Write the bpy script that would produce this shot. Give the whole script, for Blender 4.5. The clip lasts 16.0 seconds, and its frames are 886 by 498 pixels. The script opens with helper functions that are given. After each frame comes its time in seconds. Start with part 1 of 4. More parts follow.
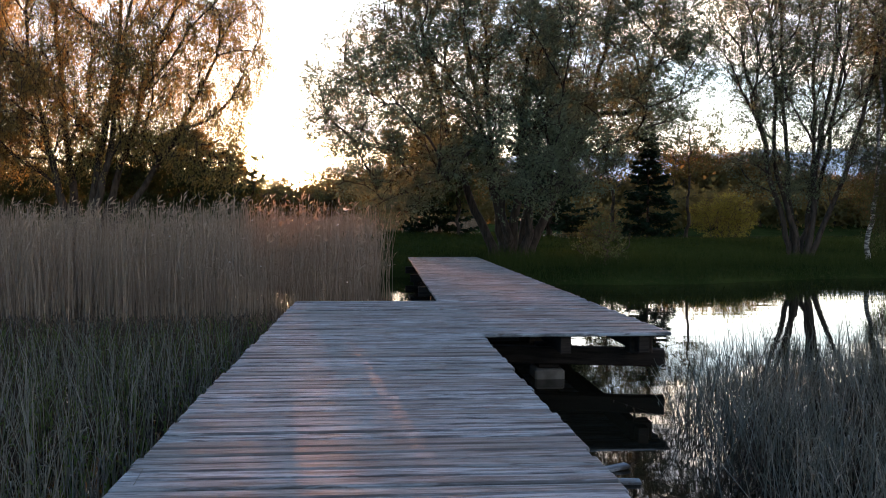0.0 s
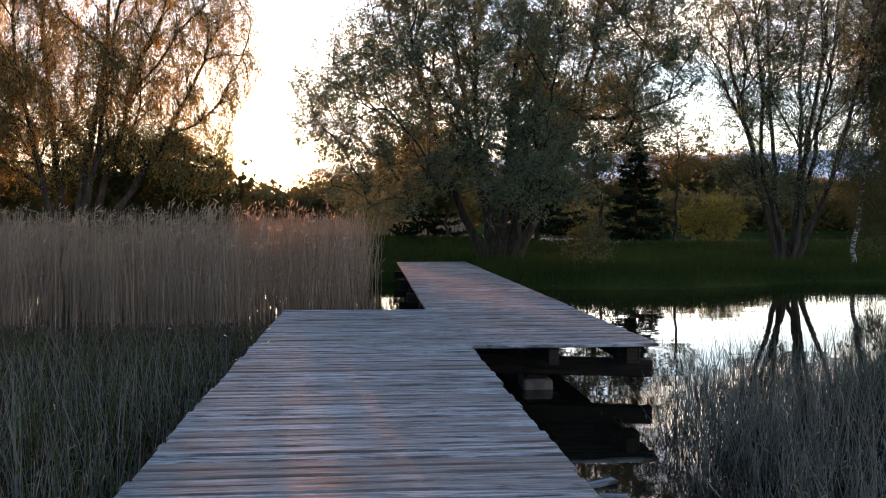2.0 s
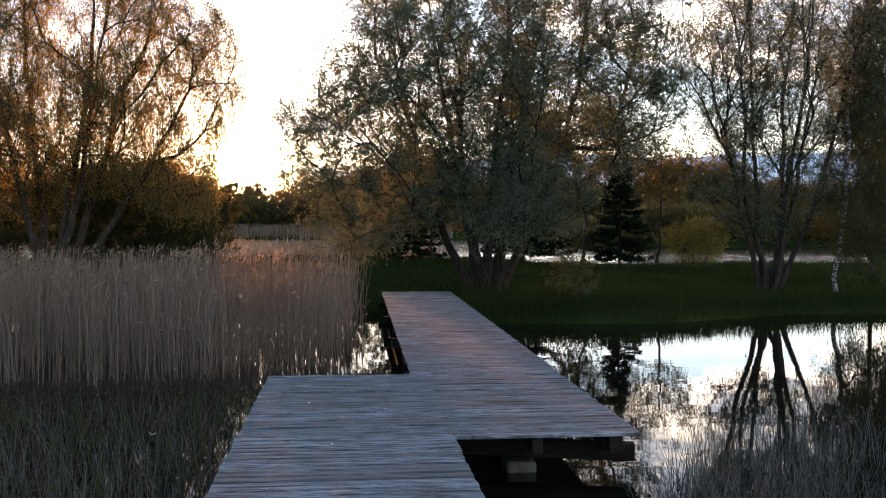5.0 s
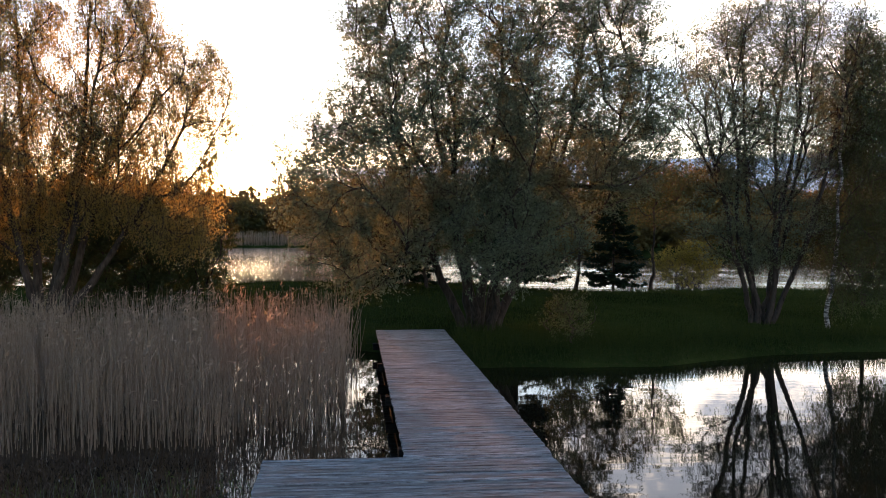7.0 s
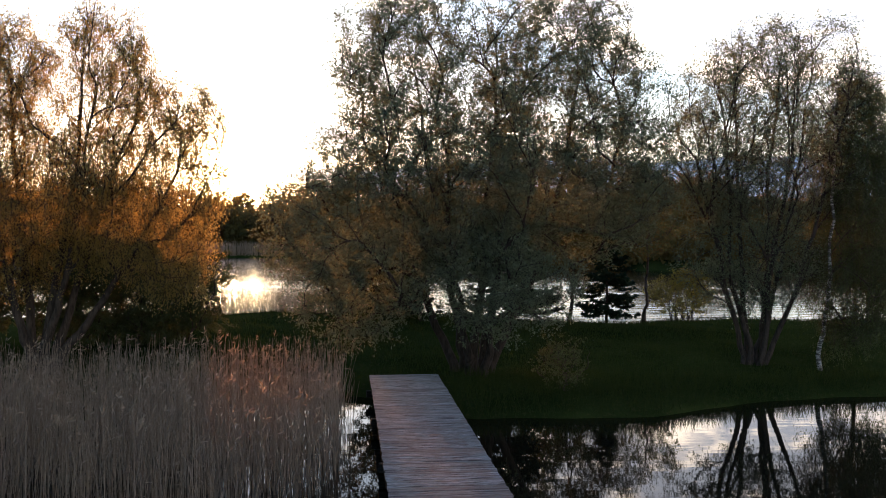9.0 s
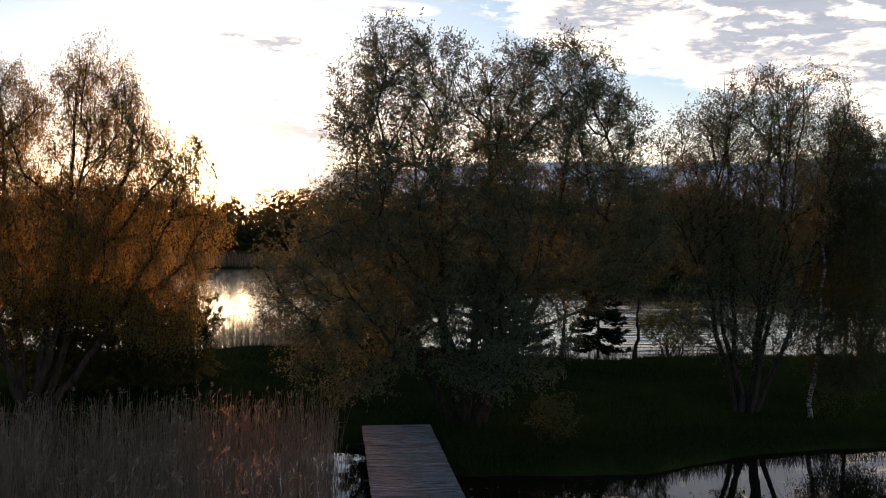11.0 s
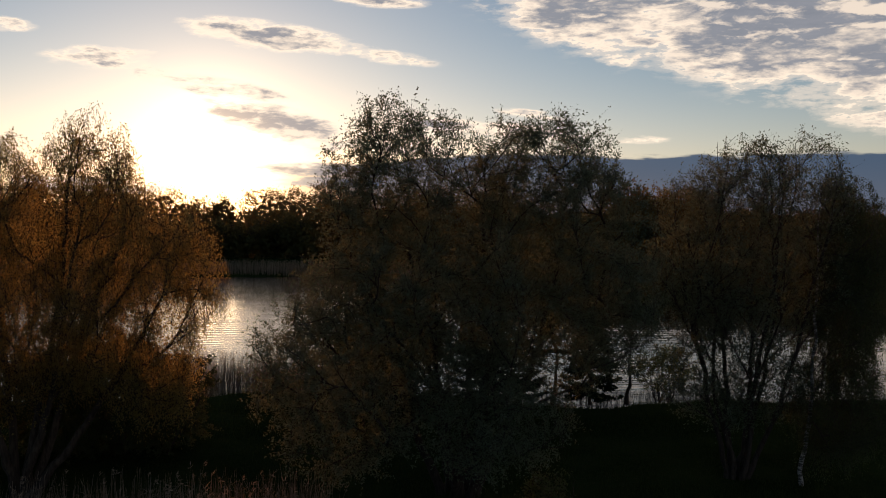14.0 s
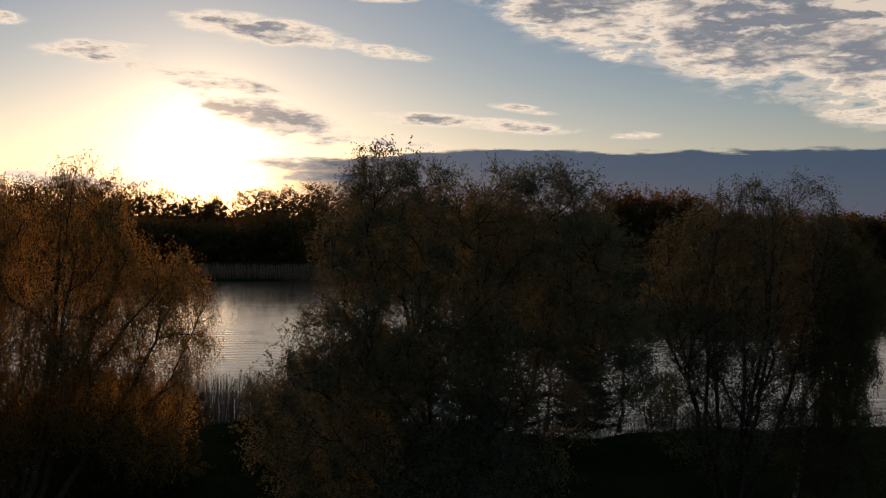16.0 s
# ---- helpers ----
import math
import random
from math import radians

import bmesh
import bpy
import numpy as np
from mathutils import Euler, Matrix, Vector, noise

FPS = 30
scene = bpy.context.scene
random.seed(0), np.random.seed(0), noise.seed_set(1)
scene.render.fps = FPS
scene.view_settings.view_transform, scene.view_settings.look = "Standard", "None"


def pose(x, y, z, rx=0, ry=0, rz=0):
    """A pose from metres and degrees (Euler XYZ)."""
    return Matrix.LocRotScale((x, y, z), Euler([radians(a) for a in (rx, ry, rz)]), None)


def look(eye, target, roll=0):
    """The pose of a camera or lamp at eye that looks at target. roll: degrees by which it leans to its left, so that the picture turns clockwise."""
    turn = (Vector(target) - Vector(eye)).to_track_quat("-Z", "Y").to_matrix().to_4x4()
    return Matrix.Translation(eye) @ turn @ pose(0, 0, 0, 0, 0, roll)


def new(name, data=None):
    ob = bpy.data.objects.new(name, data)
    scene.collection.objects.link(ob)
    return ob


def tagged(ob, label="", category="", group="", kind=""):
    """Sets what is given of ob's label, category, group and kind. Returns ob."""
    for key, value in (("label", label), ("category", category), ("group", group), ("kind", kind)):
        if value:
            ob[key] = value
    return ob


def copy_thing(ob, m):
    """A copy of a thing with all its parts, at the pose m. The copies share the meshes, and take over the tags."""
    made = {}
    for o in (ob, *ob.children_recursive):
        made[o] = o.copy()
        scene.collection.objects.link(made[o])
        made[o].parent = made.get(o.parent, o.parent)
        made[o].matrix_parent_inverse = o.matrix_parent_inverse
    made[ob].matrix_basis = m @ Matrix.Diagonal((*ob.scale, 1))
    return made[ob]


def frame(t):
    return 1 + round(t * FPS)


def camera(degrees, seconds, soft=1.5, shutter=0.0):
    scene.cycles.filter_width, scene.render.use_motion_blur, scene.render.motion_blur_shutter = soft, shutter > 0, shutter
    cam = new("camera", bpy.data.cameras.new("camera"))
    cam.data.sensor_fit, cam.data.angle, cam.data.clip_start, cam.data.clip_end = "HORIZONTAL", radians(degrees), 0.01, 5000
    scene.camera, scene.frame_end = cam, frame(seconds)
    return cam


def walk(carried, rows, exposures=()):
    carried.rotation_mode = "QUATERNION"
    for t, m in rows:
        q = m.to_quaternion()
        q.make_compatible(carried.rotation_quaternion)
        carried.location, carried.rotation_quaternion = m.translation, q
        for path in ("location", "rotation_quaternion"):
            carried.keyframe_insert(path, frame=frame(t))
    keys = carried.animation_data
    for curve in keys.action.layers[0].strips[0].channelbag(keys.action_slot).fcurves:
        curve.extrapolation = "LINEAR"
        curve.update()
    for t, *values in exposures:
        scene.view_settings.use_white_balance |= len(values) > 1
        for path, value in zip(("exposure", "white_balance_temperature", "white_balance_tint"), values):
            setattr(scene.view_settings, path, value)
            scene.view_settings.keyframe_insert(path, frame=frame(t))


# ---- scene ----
cam = camera(52.1, 16.0, 1.0)
METRES, EYE, TILT, LEAN, TURN = 8.5, 1.58, -1.75, 0.0, -4.2
ROWS = [
    (0.0, 0.0, 0.0, 0.0, 0.0, 0.0, -0.0),
    (0.5, 0.0008, -0.0005, 0.0008, -0.16, 0.04, 0.04),
    (1.0, 0.0011, -0.0009, 0.0014, -0.36, 0.04, 0.07),
    (1.5, 0.0006, -0.0013, 0.0046, -0.52, 0.05, 0.05),
    (2.0, 0.0002, -0.0018, 0.011, -0.71, 0.09, 0.03),
    (2.5, -0.0002, -0.0028, 0.018, -0.88, 0.1, 0.0),
    (3.0, -0.0003, -0.004, 0.0289, -1.06, 0.13, -0.03),
    (3.5, -0.0003, -0.005, 0.0426, -1.23, 0.11, -0.01),
    (4.0, -0.0004, -0.0055, 0.0629, -1.41, 0.14, -0.05),
    (6.5, 0.0018, -0.0128, 0.2004, -1.92, 0.14, -0.14),
    (7.0, 0.001, -0.0149, 0.237, -2.02, 0.19, -0.15),
    (7.5, 0.0008, -0.016, 0.2687, -2.1, 0.22, -0.16),
    (8.0, 0.0018, -0.0179, 0.3079, -2.2, 0.23, -0.15),
    (8.5, 0.0022, -0.0192, 0.3425, -2.29, 0.26, -0.18),
    (9.0, 0.0017, -0.0201, 0.3817, -2.4, 0.34, -0.21),
    (11.5, -0.0126, -0.0215, 0.5928, -3.14, 0.5, -0.5),
    (12.0, -0.0139, -0.0253, 0.6434, -3.2, 0.44, -0.52),
    (12.5, -0.0164, -0.0264, 0.6898, -3.29, 0.35, -0.52),
    (13.0, -0.0199, -0.0248, 0.7394, -3.42, 0.19, -0.53),
    (13.5, -0.0229, -0.0259, 0.7827, -3.54, 0.11, -0.56),
    (14.0, -0.0264, -0.023, 0.8248, -3.67, 0.04, -0.59),
    (14.5, -0.0279, -0.0223, 0.8667, -3.77, -0.06, -0.61),
    (15.0, -0.0295, -0.0216, 0.909, -3.9, -0.14, -0.67),
    (15.5, -0.032, -0.0205, 0.9512, -4.03, -0.21, -0.7),
    (16.0, -0.0335, -0.021, 0.997, -4.15, -0.28, -0.7),
]
EXPOSURES = [(0.0, 2.8, 6500, 13), (4.0, 2.75, 6500, 13), (7.0, 2.62, 6500, 13), (9.2, 2.3, 6500, 13), (11.5, 1.0, 6500, 13), (12.5, 0.7, 6500, 13), (14.5, 0.1, 6500, 13), (16.0, -0.05, 6500, 13)]
walk(cam, [(t, pose(0, 0, EYE, TILT, LEAN, TURN) @ pose(METRES * x, METRES * y, METRES * z, 90 + pitch, roll, yaw)) for t, x, y, z, yaw, pitch, roll in ROWS], EXPOSURES)

# ---- light ----
SUN_AZ, SUN_EL = -6.4, 3.3          # degrees from +y towards +x, and above the horizon
SUN_DIR = Vector((math.sin(radians(SUN_AZ)) * math.cos(radians(SUN_EL)), math.cos(radians(SUN_AZ)) * math.cos(radians(SUN_EL)), math.sin(radians(SUN_EL))))
SKY, LIFT = 0.14, 3.57     # the sky's strength; clouds and haze against it


class Graph:
    """Short hand for node trees."""
    def __init__(self, tree):
        self.t = tree
        self.t.nodes.clear()

    def n(self, kind, _in=None, **props):
        node = self.t.nodes.new(kind)
        for key, value in props.items():
            setattr(node, key, value)
        for key, value in (_in or {}).items():
            self.put(node.inputs[key], value)
        return node

    def put(self, socket, value):
        if isinstance(value, bpy.types.NodeSocket):
            self.t.links.new(value, socket)
        else:
            socket.default_value = value

    def m(self, op, a, b=0.0, c=0.0, clamp=False):
        node = self.n("ShaderNodeMath", operation=op, use_clamp=clamp)
        for s, v in zip(node.inputs, (a, b, c)):
            self.put(s, v)
        return node.outputs[0]

    def smooth(self, v, lo, hi, to0=0.0, to1=1.0):
        node = self.n("ShaderNodeMapRange", {"Value": v, "From Min": lo, "From Max": hi, "To Min": to0, "To Max": to1}, interpolation_type="SMOOTHSTEP")
        return node.outputs[0]

    def mix(self, f, a, b, blend="MIX"):
        node = self.n("ShaderNodeMix", data_type="RGBA", blend_type=blend)
        self.put(node.inputs[0], f), self.put(node.inputs[6], a), self.put(node.inputs[7], b)
        return node.outputs[2]

    def noise(self, vec, scale, detail=3.0, rough=0.55, out=0):
        return self.n("ShaderNodeTexNoise", {"Vector": vec, "Scale": scale, "Detail": detail, "Roughness": rough}).outputs[out]

    def scaled(self, vec, s):
        return self.n("ShaderNodeMapping", {"Vector": vec, "Scale": s}).outputs[0]


def make_world():
    w = bpy.data.worlds.new("sky")
    scene.world = w
    w.use_nodes = True
    g = Graph(w.node_tree)
    sky = g.n("ShaderNodeTexSky", sky_type="NISHITA", sun_disc=False, sun_elevation=radians(SUN_EL), sun_rotation=radians(SUN_AZ), altitude=50.0, air_density=1.0, dust_density=0.4, ozone_density=3.0)
    way = g.n("ShaderNodeTexCoord").outputs["Generated"]
    sep = g.n("ShaderNodeSeparateXYZ", {0: way})
    az = g.m("MULTIPLY", g.m("ARCTAN2", sep.outputs[0], sep.outputs[1]), 57.2958)
    el = g.m("MULTIPLY", g.m("ARCSINE", sep.outputs[2]), 57.2958)
    flat = g.n("ShaderNodeCombineXYZ", {0: az, 1: el, 2: 0.0}).outputs[0]
    base = sky.outputs[0]
    base = g.mix(0.2, base, g.n("ShaderNodeRGBToBW", {0: base}).outputs[0])
    # the bright haze round the low sun
    dot = g.n("ShaderNodeVectorMath", {0: way, 1: SUN_DIR}, operation="DOT_PRODUCT").outputs["Value"]
    off = g.m("MULTIPLY", g.m("ARCCOSINE", g.m("MINIMUM", dot, 1.0)), 57.2958)
    glow = None
    for width, power, col in ((1.1, 70.0, (1.0, 0.68, 0.34)), (2.6, 9.0, (1.0, 0.64, 0.3)), (6.0, 0.65, (1.0, 0.58, 0.26)), (20.0, 0.08, (1.0, 0.82, 0.62))):
        k = g.m("MULTIPLY", g.m("EXPONENT", g.m("MULTIPLY", g.m("POWER", g.m("DIVIDE", off, width), 1.6), -1.0)), power * LIFT)
        c = g.n("ShaderNodeVectorMath", {0: col, 3: k}, operation="SCALE").outputs[0]
        glow = c if glow is None else g.n("ShaderNodeVectorMath", {0: glow, 1: c}).outputs[0]
    # the warm horizon to either side of it
    da, de = g.m("DIVIDE", g.m("SUBTRACT", az, SUN_AZ), 60.0), g.m("DIVIDE", el, 6.5)
    k = g.m("MULTIPLY", g.m("EXPONENT", g.m("MULTIPLY", g.m("ADD", g.m("MULTIPLY", da, da), g.m("MULTIPLY", de, de)), -1.0)), 0.7 * LIFT)
    glow = g.n("ShaderNodeVectorMath", {0: glow, 1: g.n("ShaderNodeVectorMath", {0: (1.0, 0.57, 0.42), 3: k}, operation="SCALE").outputs[0]}).outputs[0]
    clear = g.n("ShaderNodeVectorMath", {0: base, 1: glow}).outputs[0]
    # clouds: single ones, and the broken sheet to the right of the sun
    curl = g.n("ShaderNodeVectorMath", {0: g.noise(g.scaled(flat, (0.3, 0.8, 1.0)), 1.0, 3.0, 0.5, 1), 3: 0.3}, operation="SCALE").outputs[0]

    def billow(shift):
        at = g.n("ShaderNodeVectorMath", {0: g.scaled(flat, (0.14, 0.42, 1.0)), 1: curl}).outputs[0]
        return g.noise(g.n("ShaderNodeVectorMath", {0: at, 1: shift}).outputs[0], 1.0, 9.0, 0.58)

    warp, nearer = billow((0.0, 0.0, 0.0)), billow((-0.05, -0.11, 0.0))
    facing = g.smooth(g.m("SUBTRACT", warp, nearer), 0.0, 0.09)       # sides of the billows turned to the sun
    wide = g.m("MULTIPLY", g.m("SUBTRACT", g.noise(g.scaled(flat, (0.13, 0.13, 1.0)), 1.0, 2.0), 0.5), 4.0)
    fine = g.noise(g.scaled(flat, (0.5, 1.75, 1.0)), 1.0, 7.0, 0.62)
    sheet_edge = g.m("SUBTRACT", g.m("ADD", el, wide), g.m("SUBTRACT", 12.3, g.m("MULTIPLY", g.m("SUBTRACT", az, 9.0), 0.3)))
    sheet = g.m("MULTIPLY", g.smooth(sheet_edge, -1.0, 5.5), g.m("MULTIPLY", g.smooth(az, 6.0, 10.0), g.smooth(el, 34.0, 20.0)))
    mass = g.m("MULTIPLY", sheet, 1.9)
    for a, e, wa, we, tilt, k in CLOUDS:
        wa, we, k = wa * 1.35, we * 1.4, k + 0.25
        da = g.m("DIVIDE", g.m("SUBTRACT", az, a), wa)
        de = g.m("DIVIDE", g.m("SUBTRACT", el, g.m("ADD", e, g.m("MULTIPLY", g.m("SUBTRACT", az, a), tilt))), we)
        blob = g.m("MULTIPLY", g.m("SUBTRACT", 1.0, g.m("ADD", g.m("MULTIPLY", da, da), g.m("MULTIPLY", de, de)), clamp=True), k)
        mass = g.m("MAXIMUM", mass, blob)
    field = g.m("ADD", mass, g.m("ADD", g.m("MULTIPLY", g.m("SUBTRACT", warp, 0.5), 4.2), g.m("MULTIPLY", g.m("SUBTRACT", fine, 0.5), g.m("SUBTRACT", 3.6, g.m("MULTIPLY", sheet, 2.2)))))
    field = g.m("SUBTRACT", field, 0.5)
    cover = g.m("MAXIMUM", g.smooth(field, 0.0, 0.4), g.m("MULTIPLY", g.smooth(field, -0.45, 0.1), 0.45))
    cover = g.m("MULTIPLY", cover, g.smooth(mass, 0.0, 0.6))
    core = g.m("MULTIPLY", g.smooth(field, 0.3, 1.15), g.m("SUBTRACT", 1.0, g.m("MULTIPLY", facing, 0.75)))
    grey = g.mix(fine, (0.34 * LIFT, 0.37 * LIFT, 0.43 * LIFT, 1), (0.6 * LIFT, 0.6 * LIFT, 0.64 * LIFT, 1))
    body = g.mix(core, (2.0 * LIFT, 1.66 * LIFT, 1.28 * LIFT, 1), grey)
    lit = g.n("ShaderNodeVectorMath", {0: body, 1: g.n("ShaderNodeVectorMath", {0: glow, 3: 0.12}, operation="SCALE").outputs[0]}).outputs[0]
    # the long bank low over the horizon
    edge = g.m("ADD", g.smooth(az, -6.0, 12.0, 3.3, 4.3), g.m("ADD", g.m("MULTIPLY", g.m("SUBTRACT", g.noise(g.scaled(flat, (0.12, 0.0, 1.0)), 1.0, 5.0), 0.5), 1.0), g.m("MULTIPLY", g.m("SUBTRACT", g.noise(g.scaled(flat, (0.35, 2.6, 1.0)), 1.0, 4.0), 0.5), 0.9)))
    bank = g.m("MULTIPLY", g.smooth(g.m("SUBTRACT", edge, el), -0.03, 0.22), g.smooth(az, -5.0, 3.0))
    low = g.mix(g.smooth(el, 0.0, 4.0), (0.11 * LIFT, 0.17 * LIFT, 0.27 * LIFT, 1), (0.06 * LIFT, 0.13 * LIFT, 0.25 * LIFT, 1))
    col = g.mix(g.m("MULTIPLY", cover, 0.9), clear, lit)
    col = g.mix(g.m("MULTIPLY", bank, 0.92), col, low)
    bg = g.n("ShaderNodeBackground", {"Color": col, "Strength": SKY})
    g.n("ShaderNodeOutputWorld", {"Surface": bg.outputs[0]})


# azimuth, elevation, half width, half height, slope, weight
CLOUDS = [(-3.2, 11.2, 4.6, 0.75, -0.08, 1.15), (2.2, 10.5, 4.4, 0.45, -0.13, 0.8), (-12.3, 9.4, 3.2, 0.6, 0.05, 0.85), (-6.0, 8.0, 4.4, 0.55, -0.12, 0.9), (-2.0, 5.8, 4.2, 1.0, -0.22, 1.6),
          (6.8, 6.1, 3.8, 0.4, -0.03, 0.95), (13.0, 5.7, 4.0, 0.38, -0.08, 0.9), (13.4, 6.8, 2.0, 0.25, -0.1, 0.6), (2.5, 4.7, 6.0, 0.35, -0.05, 0.8), (-1.2, 3.2, 3.2, 0.4, 0.0, 0.9), (0.8, 2.4, 4.0, 0.3, 0.0, 0.8),
          (3.4, 13.6, 3.0, 0.4, -0.04, 0.7), (-18.4, 10.8, 1.8, 0.4, 0.0, 0.8), (18.8, 9.9, 1.2, 0.3, 0.0, 0.6), (20.0, 5.2, 1.6, 0.25, 0.0, 0.6), (-15.0, 1.8, 6.0, 0.5, 0.0, 0.7),
          (-30.0, 11.0, 9.0, 1.6, 0.05, 0.9), (-50.0, 25.0, 16.0, 3.0, 0.0, 0.8)]
make_world()
sun = new("sun", bpy.data.lights.new("sun", "SUN"))
sun.data.energy, sun.data.angle, sun.data.color = 2.3, radians(0.6), (1.0, 0.4, 0.17)
sun.matrix_world = look((0, 0, 30), Vector((0, 0, 30)) - SUN_DIR)


# ---- materials ----
def material(name):
    mat = bpy.data.materials.new(name)
    mat.use_nodes = True
    return mat, Graph(mat.node_tree)


def surface(g, shader):
    g.n("ShaderNodeOutputMaterial", {"Surface": shader})


def bump(g, height, strength, distance=0.01):
    return g.n("ShaderNodeBump", {"Height": height, "Strength": strength, "Distance": distance}).outputs[0]


def leaf_material(name, dark, light, through_colour, share=0.45):
    """Thin leaves, matt, that let light through."""
    mat, g = material(name)
    isl = g.n("ShaderNodeNewGeometry").outputs["Random Per Island"]
    pos = g.n("ShaderNodeNewGeometry").outputs["Position"]
    tone = g.m("ADD", g.m("MULTIPLY", isl, 0.6), g.m("MULTIPLY", g.noise(pos, 0.5, 2.0), 0.4))
    col = g.mix(tone, (*dark, 1), (*light, 1))
    d = g.n("ShaderNodeBsdfPrincipled", {"Base Color": col, "Roughness": 0.8, "Specular IOR Level": 0.06})
    t = g.n("ShaderNodeBsdfTranslucent", {"Color": (*through_colour, 1)})
    surface(g, g.n("ShaderNodeMixShader", {0: share, 1: d.outputs[0], 2: t.outputs[0]}).outputs[0])
    return mat


def bark_material(name, dark, light, scale=6.0):
    mat, g = material(name)
    pos = g.n("ShaderNodeTexCoord").outputs["Object"]
    ridge = g.noise(g.scaled(pos, (scale * 2, scale * 2, scale * 0.4)), 1.0, 5.0, 0.65)
    col = g.mix(g.smooth(ridge, 0.3, 0.7), (*dark, 1), (*light, 1))
    surface(g, g.n("ShaderNodeBsdfPrincipled", {"Base Color": col, "Roughness": 0.9, "Specular IOR Level": 0.15, "Normal": bump(g, ridge, 0.8, 0.03)}).outputs[0])
    return mat


def birch_material():
    mat, g = material("birch bark")
    pos = g.n("ShaderNodeTexCoord").outputs["Object"]
    marks = g.noise(g.scaled(pos, (4.0, 4.0, 14.0)), 1.0, 4.0, 0.6)
    col = g.mix(g.smooth(marks, 0.42, 0.54), (0.3, 0.29, 0.27, 1), (0.05, 0.045, 0.04, 1))
    surface(g, g.n("ShaderNodeBsdfPrincipled", {"Base Color": col, "Roughness": 0.75}).outputs[0])
    return mat


def plank_material():
    mat, g = material("weathered planks")
    pos = g.n("ShaderNodeTexCoord").outputs["Object"]
    rnd = g.n("ShaderNodeObjectInfo").outputs["Random"]
    shift = g.n("ShaderNodeVectorMath", {0: pos, 1: g.n("ShaderNodeCombineXYZ", {0: g.m("MULTIPLY", rnd, 37.0), 1: g.m("MULTIPLY", rnd, 91.0), 2: rnd}).outputs[0]}).outputs[0]
    grain = g.noise(g.scaled(shift, (5.0, 110.0, 20.0)), 1.0, 6.0, 0.7)
    streak = g.noise(g.scaled(shift, (2.2, 30.0, 4.0)), 1.0, 6.0, 0.7)
    stain = g.noise(g.scaled(shift, (2.4, 7.0, 1.0)), 1.0, 5.0, 0.7)
    knots = g.n("ShaderNodeTexVoronoi", {"Vector": g.scaled(shift, (1.7, 8.0, 0.0)), "Scale": 1.0}).outputs["Distance"]
    col = g.mix(g.smooth(streak, 0.38, 0.62), (0.046, 0.053, 0.061, 1), (0.248, 0.298, 0.34, 1))
    col = g.mix(g.smooth(grain, 0.50, 0.64, 0.0, 0.85), col, (0.03, 0.029, 0.029, 1))
    col = g.mix(g.smooth(stain, 0.48, 0.72, 0.0, 0.6), col, (0.065, 0.063, 0.062, 1))
    col = g.mix(g.smooth(knots, 0.09, 0.03, 0.0, 0.85), col, (0.03, 0.026, 0.024, 1))
    # an old stain on the corner platform
    place = g.n("ShaderNodeNewGeometry").outputs["Position"]
    off = g.n("ShaderNodeVectorMath", {0: g.scaled(g.n("ShaderNodeVectorMath", {0: place, 1: (-1.73, -9.75, 0.0)}).outputs[0], (1.0, 1.7, 0.0))}, operation="LENGTH").outputs["Value"]
    spot = g.m("ADD", off, g.m("MULTIPLY", g.m("SUBTRACT", g.noise(place, 9.0, 4.0), 0.5), 0.5))
    col = g.mix(g.smooth(spot, 0.34, 0.2, 0.0, 0.7), col, (0.035, 0.033, 0.032, 1))
    col = g.mix(g.m("MULTIPLY", g.m("POWER", rnd, 1.5), 0.7), col, (0.075, 0.074, 0.074, 1))
    surface(g, g.n("ShaderNodeBsdfPrincipled", {"Base Color": col, "Specular IOR Level": 0.3, "Roughness": g.smooth(grain, 0.3, 0.7, 0.65, 0.9), "Normal": bump(g, grain, 0.7, 0.004)}).outputs[0])
    return mat


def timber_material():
    mat, g = material("dark shaded timber")
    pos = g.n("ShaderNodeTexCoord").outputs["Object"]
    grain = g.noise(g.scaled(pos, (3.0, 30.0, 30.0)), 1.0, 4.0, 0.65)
    # near-black base: the shade under the deck is put into this colour
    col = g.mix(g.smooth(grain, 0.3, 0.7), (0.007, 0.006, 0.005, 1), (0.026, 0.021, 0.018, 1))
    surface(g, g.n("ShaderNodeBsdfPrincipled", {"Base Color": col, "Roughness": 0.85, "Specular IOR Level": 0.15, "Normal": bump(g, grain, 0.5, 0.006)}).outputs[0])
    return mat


def concrete_material():
    mat, g = material("old concrete")
    pos = g.n("ShaderNodeTexCoord").outputs["Object"]
    a, b = g.noise(pos, 4.0, 4.0), g.noise(pos, 60.0, 3.0)
    # old grey concrete, its tones lowered to hold the block's shadow
    col = g.mix(g.smooth(a, 0.35, 0.65), (0.05, 0.05, 0.047, 1), (0.12, 0.12, 0.113, 1))
    surface(g, g.n("ShaderNodeBsdfPrincipled", {"Base Color": col, "Roughness": 0.9, "Normal": bump(g, b, 0.5, 0.004)}).outputs[0])
    return mat


